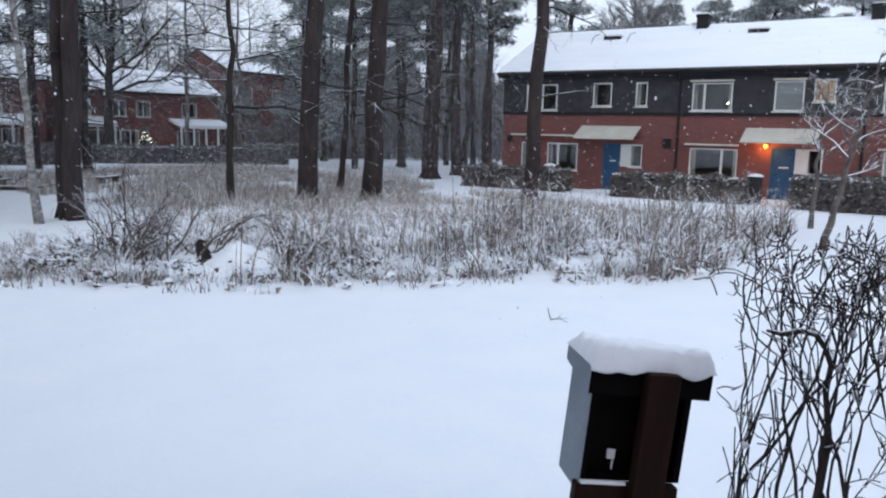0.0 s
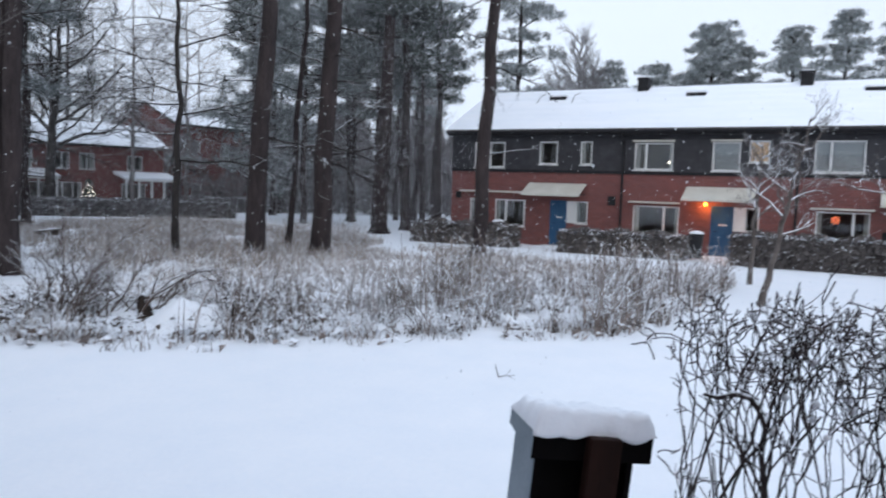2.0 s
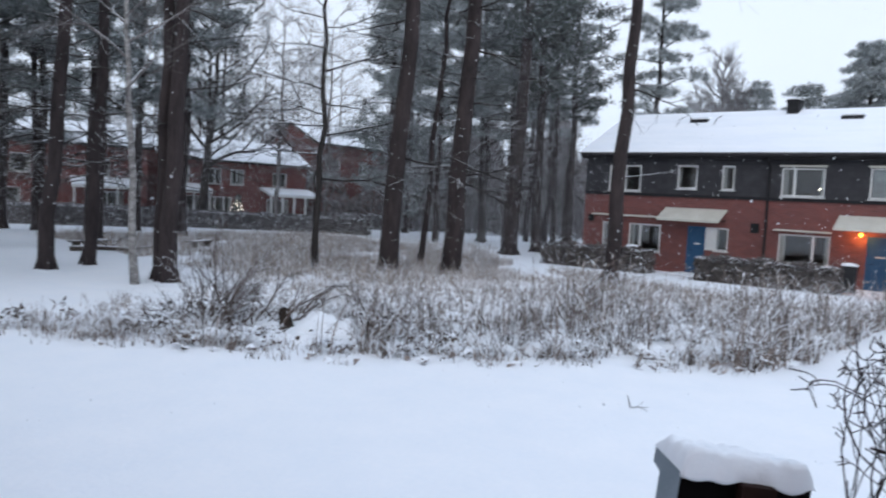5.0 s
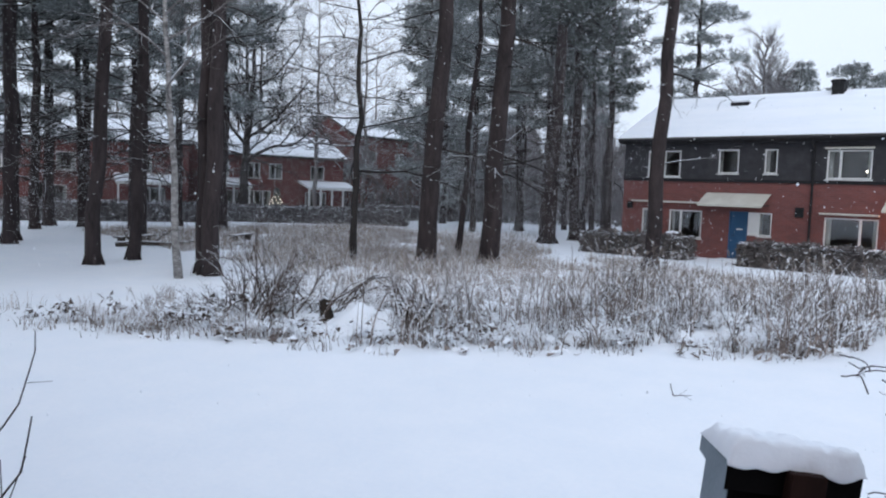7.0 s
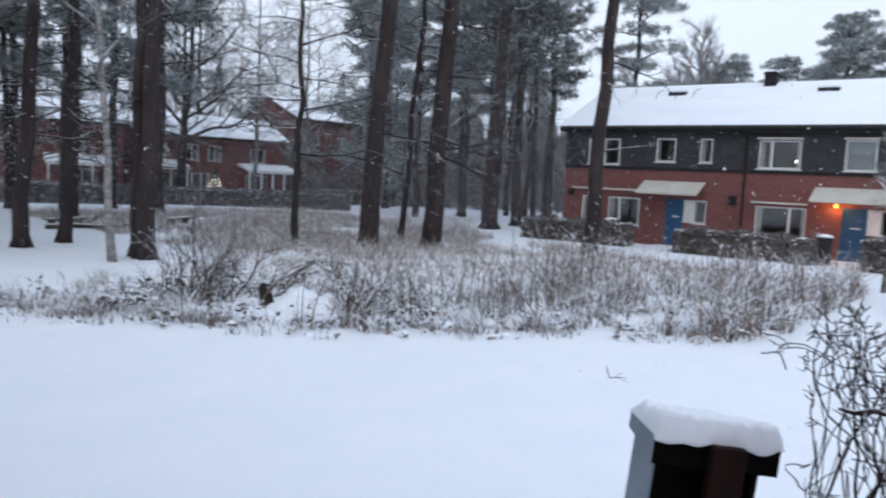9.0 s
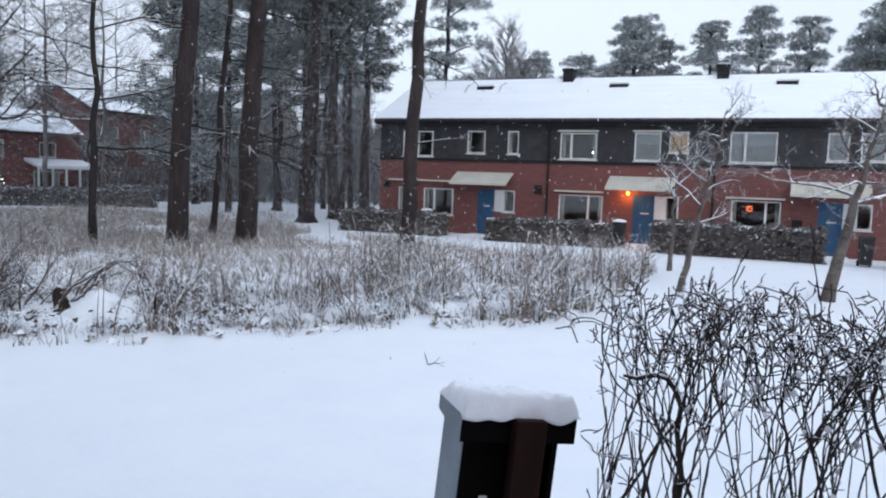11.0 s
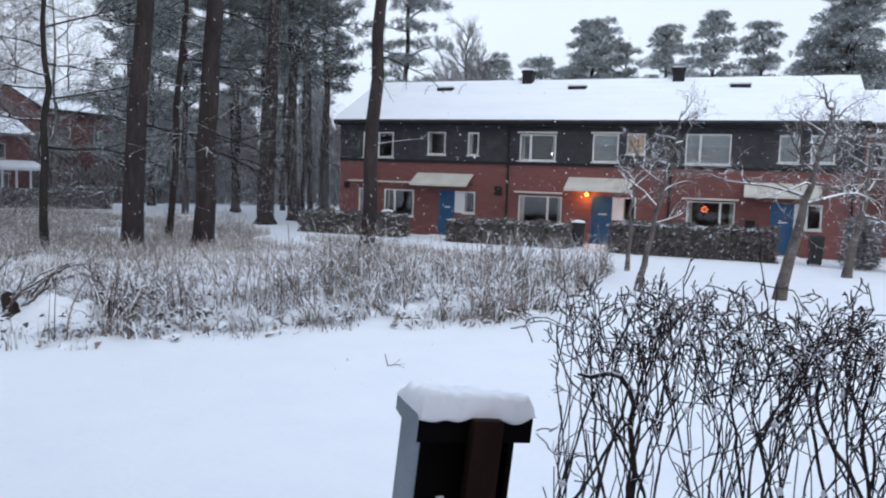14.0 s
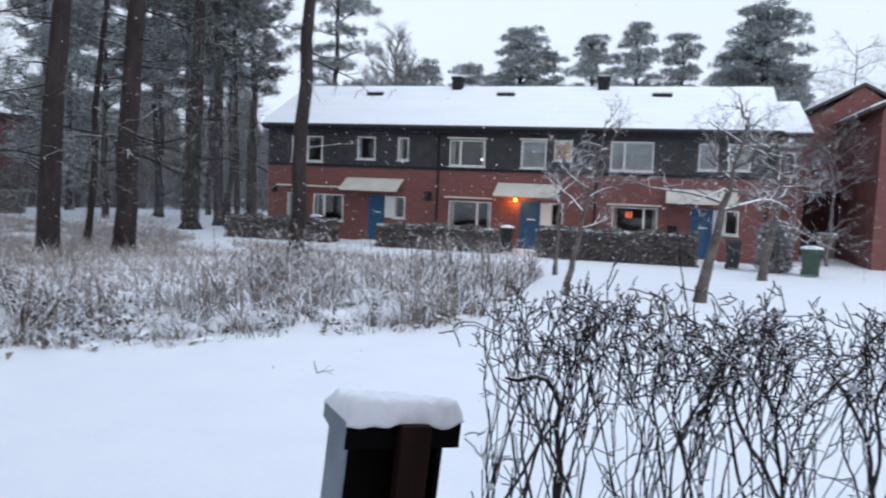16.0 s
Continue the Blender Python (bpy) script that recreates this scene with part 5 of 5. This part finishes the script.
# small spruce with lights in the far garden
xmas = thing("garden_spruce", pose(-44.6, 32.1, 0), "small snowy garden spruce strung with lit warm lights", "tree")
rng = random.Random(401)
cc, lights = [], []
for k in range(330):
    f = rng.random() ** 0.8
    a, r = rng.uniform(0, 6.283), 0.78 * (1 - f) * rng.uniform(0.3, 1.0)
    cc.append((r * math.cos(a), r * math.sin(a), 0.25 + 1.9 * f))
vt, ft = needle_cloud(rng, cc, [0.2] * len(cc), 12)
part("foliage", from_arrays("foliage", vt, ft, M_NEEDLE), None, xmas)
part("stem", Shape().tube([(0, 0, -0.1), (0, 0, 1.0), (0, 0, 2.2)], [0.06, 0.04, 0.01], 6), M_GREYBARK, xmas)
bulbs = Shape()
for k in range(70):
    f = (k + 0.5) / 70
    a, r = k * 0.75, 0.80 * (1 - f)
    x, y, z = r * math.cos(a), r * math.sin(a), 0.3 + 1.85 * f
    bulbs.tube([(x, y, z - 0.025), (x, y, z), (x, y, z + 0.025)], [0.008, 0.024, 0.008], 5)
part("string_lights", bulbs, M_CEILLAMP, xmas, "warm string lights")["kind"] = "stuff"

# ---- benches and logs in the wood ----
def log_bench(x, y, yaw, ln, seed):
    t = thing("log_bench", pose(x, y, terrain(x, y), 0, 0, yaw), "low dark plank bench dusted with snow", "bench", "benches")
    part("seat", Shape().box(-ln / 2, ln / 2, -0.16, 0.16, 0.22, 0.28), M_BENCH, t, bevel=0.01)
    for dx in (-ln / 2 + 0.25, ln / 2 - 0.25):
        part("leg", Shape().box(dx - 0.07, dx + 0.07, -0.13, 0.13, -0.1, 0.219), M_BENCH, t)


log_bench(-28.2, 18.5, 120, 1.7, 1)
log_bench(-28.6, 14.0, 112, 1.9, 2)
rng = random.Random(61)
s = Shape()
s.tube([(0, 0, 0.08), (0.9, 0.2, 0.12), (1.9, 0.1, 0.1), (2.7, 0.4, 0.2)], [0.1, 0.09, 0.07, 0.03], 8)
for _ in range(5):
    branch(s, rng, (rng.uniform(0.5, 2.4), 0.2, 0.15), (rng.uniform(-1, 1), rng.uniform(-1, 1), 0.6), 0.8, 0.03, 1, 5, 0.6, 3, 0.2, 0)
solo("fallen_log", s, M_BENCH, pose(-27.2, 12.6, terrain(-27.2, 12.6), 0, 0, 60), "fallen dead branch lying in the wood", "log")


# ---- near hedge ----
def near_hedge():
    rng = random.Random(91)
    t = thing("garden_hedge", pose(0, 0, 0), "tall leafless garden hedge of crooked dark stems", "hedge")
    forks, tips = [], []

    def grow(s, p, d, r, top, depth, root_x):
        """A crooked shoot that forks again and again until it meets the clipped top."""
        pts, radii = [p], [r]
        for _ in range(30):
            bend = 0.13 if p.z < 1.6 else 0.21
            d = (d + Vector((rng.gauss(0, bend) + 0.35 * (root_x - p.x), rng.gauss(0, bend * 0.7), 0.12))).normalized()
            if abs(p.y - 2.4) > 0.2:
                d.y -= 0.25 * (p.y - 2.4)
            if p.x < (-0.50 if p.z < 1.6 else -0.60):
                d.x = abs(d.x)
            p = p + d * 0.05
            r *= 0.966
            pts.append(p)
            radii.append(max(0.0018, r * rng.uniform(0.85, 1.18)))
            if p.z > top or len(pts) > 26 - 5 * depth:
                break
            if rng.random() < (0.05 if p.z < 1.2 else 0.09 if p.z < 1.7 else 0.17) and depth < 3:
                side = d.orthogonal().normalized()
                side.rotate(Matrix.Rotation(rng.uniform(0, 6.283), 3, d))
                side.y *= 0.5
                grow(s, p, (d + side * rng.uniform(0.32, 0.62)).normalized(), r * rng.uniform(0.55, 0.85), top * rng.uniform(0.97, 1.01), depth + 1, root_x)
                d = (d - side * 0.22).normalized()
                forks.append((p.x, p.y, p.z + 0.004))
            elif rng.random() < (0.09 if p.z < 1.6 else 0.16):
                a = rng.uniform(0, 6.283)
                branch(s, rng, p, (math.cos(a), math.sin(a) * 0.6, rng.uniform(0.1, 1.0)), rng.uniform(0.05, 0.16), 0.0024, 1, 4, 0.8, 2, 0.24, 0.05, 0.6)
        s.tube(pts, radii, 7 if r > 0.004 else 5)
        tips.append(p)

    x = -0.46
    while x < 2.45:
        y = rng.uniform(2.24, 2.56)
        s = Shape()
        grow(s, Vector((x, y, terrain(x, y) - 0.08)), Vector((rng.gauss(0.0, 0.08), rng.gauss(0, 0.08), 1)).normalized(), rng.choice((0.004, 0.0052, 0.0068, 0.0088, 0.0112)), rng.uniform(1.88, 2.05), 0, x)
        part("stem", s, M_HEDGETWIG, t)
        x += rng.uniform(0.023, 0.043) if x < 1.7 else rng.uniform(0.018, 0.034)
    # fine sprays that knit the clipped top together
    spray = Shape()
    high = [q for q in tips if q.z > 1.62]
    for q in high:
        for _ in range(rng.choice((0, 1, 1, 1))):
            a = rng.uniform(0, 6.283)
            branch(spray, rng, q + Vector((0, 0, -0.01)), (math.cos(a) * 1.2, math.sin(a) * 0.7, rng.uniform(-0.1, 1.2)), min(rng.uniform(0.05, 0.15), max(0.04, 2.12 - q.z)), 0.0026, 2, 4, 0.85, 2, 0.28, 0.05, 0.6)
    part("twig_spray", spray, M_HEDGESPRAY, t)["kind"] = "stuff"
    # a few uncut shoots that stand above the rest
    for _ in range(14):
        q = rng.choice(high)
        s = Shape()
        branch(s, rng, q, (rng.gauss(0, 0.15), rng.gauss(0, 0.1), 1), rng.uniform(0.12, 0.28), 0.0026, 1, 4, 0.6, 2, 0.12, 0.05, 0.4)
        part("shoot", s, M_HEDGETWIG, t)
    # the crooked level bough at the hedge's end
    s = Shape()
    bough = [(-0.43, 2.28, 1.80), (-0.39, 2.28, 1.795), (-0.34, 2.285, 1.812), (-0.305, 2.29, 1.805), (-0.28, 2.30, 1.77), (-0.262, 2.31, 1.72), (-0.27, 2.32, 1.64), (-0.25, 2.33, 1.5), (-0.265, 2.34, 1.3), (-0.25, 2.34, 0.65)]
    s.tube(bough, [0.005, 0.008, 0.0085, 0.008, 0.0078, 0.008, 0.0085, 0.009, 0.010, 0.011], 8)
    part("bough", s, M_HEDGETWIG, t)
    # thin outer shoots
    for _ in range(7):
        s = Shape()
        x, y = rng.uniform(-0.60, -0.40), rng.uniform(2.3, 2.5)
        branch(s, rng, (x, y, terrain(x, y) - 0.05), (rng.gauss(0, 0.03), rng.gauss(0, 0.03), 1), rng.uniform(0.62, 0.85), 0.0038, 1, 5, 0.5, 3, 0.05, 0.08, 0.3)
        part("shoot", s, M_HEDGETWIG, t)
    # snow caught in forks
    c = Shape()
    for x, y, z in rng.sample(forks, min(210, len(forks))):
        r = rng.uniform(0.005, 0.014) if rng.random() < 0.93 else rng.uniform(0.014, 0.018)
        c.tube([(x, y, z - r), (x + rng.gauss(0, 0.004), y, z), (x, y, z + r * 0.8)], [r * 0.35, r, r * 0.35], 7)
    lumps = part("caught_snow", c, M_SNOW, t, "small lumps of snow caught in forks", smooth=True)
    lumps["kind"] = "stuff"


near_hedge()


# ---- mailbox on its post ----
def mailbox():
    t = thing("mailbox", pose(-0.893, 2.150, 1.640, 0, 0, 41) @ pose(0, 0, 0, 0, 5.2, 0), "grey sheet-metal mailbox on a brown post under thick snow", "mailbox")
    w, d, lip = 0.398, 0.245, 0.088
    lid = Shape()
    lid.box(0, w, 0, d, -0.006, 0.0)
    part("lid", lid, M_BOXMETAL, t)
    part("lid_front_lip", Shape().box(0.0, w, 0.0, 0.003, -lip, -0.0065), M_BOXSHADE, t, bevel=0.001)
    part("lid_back_lip", Shape().box(0.0, w, d - 0.003, d, -lip * 0.6, -0.0065), M_BOXSHADE, t)
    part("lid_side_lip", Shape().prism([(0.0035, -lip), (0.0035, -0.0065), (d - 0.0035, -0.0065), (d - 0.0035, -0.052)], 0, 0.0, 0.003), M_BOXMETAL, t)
    part("lid_side_lip", Shape().prism([(0.0035, -lip), (0.0035, -0.0065), (d - 0.0035, -0.0065), (d - 0.0035, -0.052)], 0, w - 0.003, w), M_BOXSHADE, t)
    x0, x1, y0, y1, z0, z1 = 0.012, 0.345, 0.012, 0.21, -0.37, -0.008
    # shade of the hollow and far side is in the near-black colour
    part("side_wall", Shape().box(x0, x0 + 0.004, y0, y1, z0 - 0.045, z1), M_BOXMETAL, t, "pale grey side of the mailbox, sky light in its colour")
    part("side_wall", Shape().box(x1 - 0.004, x1, y0, y1, z0, z1), M_BOXSHADE, t)
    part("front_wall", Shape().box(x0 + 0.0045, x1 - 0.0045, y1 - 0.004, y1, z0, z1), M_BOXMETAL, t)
    part("floor_plate", Shape().box(x0 + 0.0045, x1 - 0.0045, y0, y1 - 0.0045, z0, z0 + 0.004), M_BOXSHADE, t)
    part("back_plate", Shape().box(x0 + 0.0045, x1 - 0.0045, 0.06, 0.064, z0 + 0.0045, z1), M_BOXSHADE, t)
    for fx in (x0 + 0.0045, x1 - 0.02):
        part("back_flange", Shape().box(fx, fx + 0.0155, y0, y0 + 0.004, z0 + 0.005, z1), M_BOXSHADE, t)
    part("lock", Shape().box(0.108, 0.135, 0.046, 0.0555, -0.315, -0.283).box(0.126, 0.132, 0.046, 0.0555, -0.35, -0.3155), M_WHITE, t, "small pale latch", bevel=0.002)
    part("post", Shape().box(0.168, 0.272, -0.05, -0.004, -1.05, -0.002), M_POST, t, "square brown-stained wooden post", bevel=0.004)
    part("rail", Shape().box(0.0, 0.340, -0.0035, 0.04, -0.52, -0.382), M_POST, t, "brown crossboard under the box", bevel=0.004)
    # thin white strip that paints the highlight along the ledge
    part("rail_highlight", Shape().box(0.015, 0.164, -0.003, 0.035, -0.3815, -0.372), M_SNOW, t, bevel=0.003)
    cap = Shape()
    nx, ny = 40, 26
    for top in (1, 0):
        for i in range(nx + 1):
            for j in range(ny + 1):
                u, v = i / nx, j / ny
                x, y = -0.004 + (w + 0.010) * u, -0.016 + (d + 0.024) * v
                y -= 0.016 * (1 - v) ** 4 * noise.noise((x * 16, 2, 9))
                eu, ev = min(u, 1 - u) * 2, min(v, 1 - v) * 2
                rim_ = min(1, eu / 0.14) ** 0.38 * min(1, ev / (0.12 if v < 0.5 else 0.4)) ** 0.38
                z = 0.001
                if top:
                    lumps = 0.020 * noise.noise((x * 11, y * 9, 3)) + 0.014 * noise.noise((x * 26, y * 22, 7)) + 0.005 * noise.noise((x * 60, y * 60, 1))
                    z = 0.002 + rim_ * (0.070 + lumps - 0.034 * v + 0.006 * math.sin(u * 5))
                    if v < 0.05:
                        z -= 0.010 * (0.5 + noise.noise((x * 14, 0, 5)))
                elif y < 0:
                    z = -0.012 - 0.020 * noise.noise((x * 14, 0, 5))
                cap.v.append((x, y, z))
    m = (nx + 1) * (ny + 1)
    for i in range(nx):
        for j in range(ny):
            a = i * (ny + 1) + j
            cap.f += [[a, a + ny + 1, a + ny + 2, a + 1], [m + a, m + a + 1, m + a + ny + 2, m + a + ny + 1]]
    loop = [i * (ny + 1) for i in range(nx + 1)] + [nx * (ny + 1) + j for j in range(1, ny + 1)] + [i * (ny + 1) + ny for i in range(nx - 1, -1, -1)] + [j for j in range(ny - 1, 0, -1)]
    for a, b in zip(loop, loop[1:] + loop[:1]):
        cap.f.append([a, m + a, m + b, b])
    part("snow_cap", cap, M_SNOW, t, "thick soft slab of snow on the lid", smooth=True)


mailbox()


# ---- thin shoots in front, and the falling snow ----
s = Shape()
rng = random.Random(17)
for x, y, h in ((-2.86, 0.84, 1.15), (-2.92, 0.92, 0.8), (-2.98, 0.78, 1.0)):
    branch(s, rng, (x, y, terrain(x, y) - 0.05), (rng.gauss(0, 0.12), rng.gauss(0, 0.12), 1), h, 0.005, 1, 5, 0.45, 3, 0.07, 0.05, 0.35)
for tips, r in (([(-2.9, 0.72, 1.34), (-2.88, 0.8, 1.47), (-2.86, 0.86, 1.55), (-2.84, 0.9, 1.62), (-2.83, 0.93, 1.73), (-2.83, 0.95, 1.8), (-2.83, 0.95, 1.84), (-2.83, 0.95, 1.87)], 0.0042), ([(-2.71, 0.66, 1.21), (-2.68, 0.75, 1.32), (-2.67, 0.8, 1.39), (-2.65, 0.84, 1.45), (-2.65, 0.86, 1.55), (-2.64, 0.87, 1.63)], 0.0048)):
    x, y, _ = tips[0]
    line = [(x - 0.10, y - 0.10, terrain(x - 0.10, y - 0.10) - 0.05)] + tips
    s.tube(line, [r * (1 - 0.07 * i) for i in range(len(line))], 6)
s.tube([(-2.84, 0.93, 1.69), (-2.81, 1.0, 1.69)], [0.002, 0.001], 5)
solo("young_shoot", s, M_HEDGETWIG, Matrix(), "thin bare shoots rising from the snow", "shoot", kind="stuff")
rs = np.random.RandomState(3)
n = 7500
dist = 2.5 + 38 * rs.random_sample(n) ** 0.75
yaw, pit = np.radians(rs.uniform(-22, 82, n)), np.radians(rs.uniform(-16, 24, n))
c = np.stack([-np.sin(yaw) * dist, np.cos(yaw) * dist, 2.4 + np.tan(pit) * dist], 1)
c = c[(c[:, 2] > 0.3) & (c[:, 1] < 31.0)]
size = rs.uniform(0.004, 0.0105, (len(c), 1, 1)) * (0.35 + np.hypot(c[:, 0], c[:, 1]) / 22)[:, None, None]
octa = np.array([(1, 0, 0), (-1, 0, 0), (0, 1, 0), (0, -1, 0), (0, 0, 1.5), (0, 0, -1.5)])
tri = np.array([(0, 2, 4), (2, 1, 4), (1, 3, 4), (3, 0, 4), (2, 0, 5), (1, 2, 5), (3, 1, 5), (0, 3, 5)])
v = (c[:, None] + octa[None] * size).reshape(-1, 3)
f = (np.arange(len(c))[:, None, None] * 6 + tri[None]).reshape(-1, 3)
tagged(new("falling_snow", from_arrays("falling_snow", v, f, M_SNOW)), "sparse white snowflakes falling through the air", "snowflakes", kind="stuff")

# fine snowfall that fills the air before the wood and the far houses
def fine_snowfall(seed, count, yaw0, yaw1, near_, far_, low_, high_, size):
    rs = np.random.RandomState(seed)
    yaw = np.radians(rs.uniform(yaw0, yaw1, count))
    dist = rs.uniform(near_, far_, count)
    c = np.stack([-np.sin(yaw) * dist, np.cos(yaw) * dist, rs.uniform(low_, high_, count)], 1)
    clear_ = ~((c[:, 0] > -18.6) & (c[:, 0] < 4.7) & (c[:, 1] > 30.4) & (c[:, 1] < 41) & (c[:, 2] < 8))
    clear_ &= ~((c[:, 0] > 4) & (c[:, 1] > 31))
    c = c[clear_]
    v = (c[:, None] + rs.normal(size=(len(c), 3, 3)) * size).reshape(-1, 3)
    ob = new("fine_snowfall", from_arrays("fine_snowfall", v, np.arange(len(v)).reshape(-1, 3), M_SNOW))
    return tagged(ob, "fine snow thick in the distant air", "snowflakes", kind="stuff")


fine_snowfall(51, 250000, 44, 84, 28, 46, 0.1, 17, 0.0085)
fine_snowfall(52, 190000, 27, 44, 32, 48, 0.1, 18, 0.0095)
fine_snowfall(53, 130000, -14, 27, 44, 57, 7.5, 18, 0.0105)
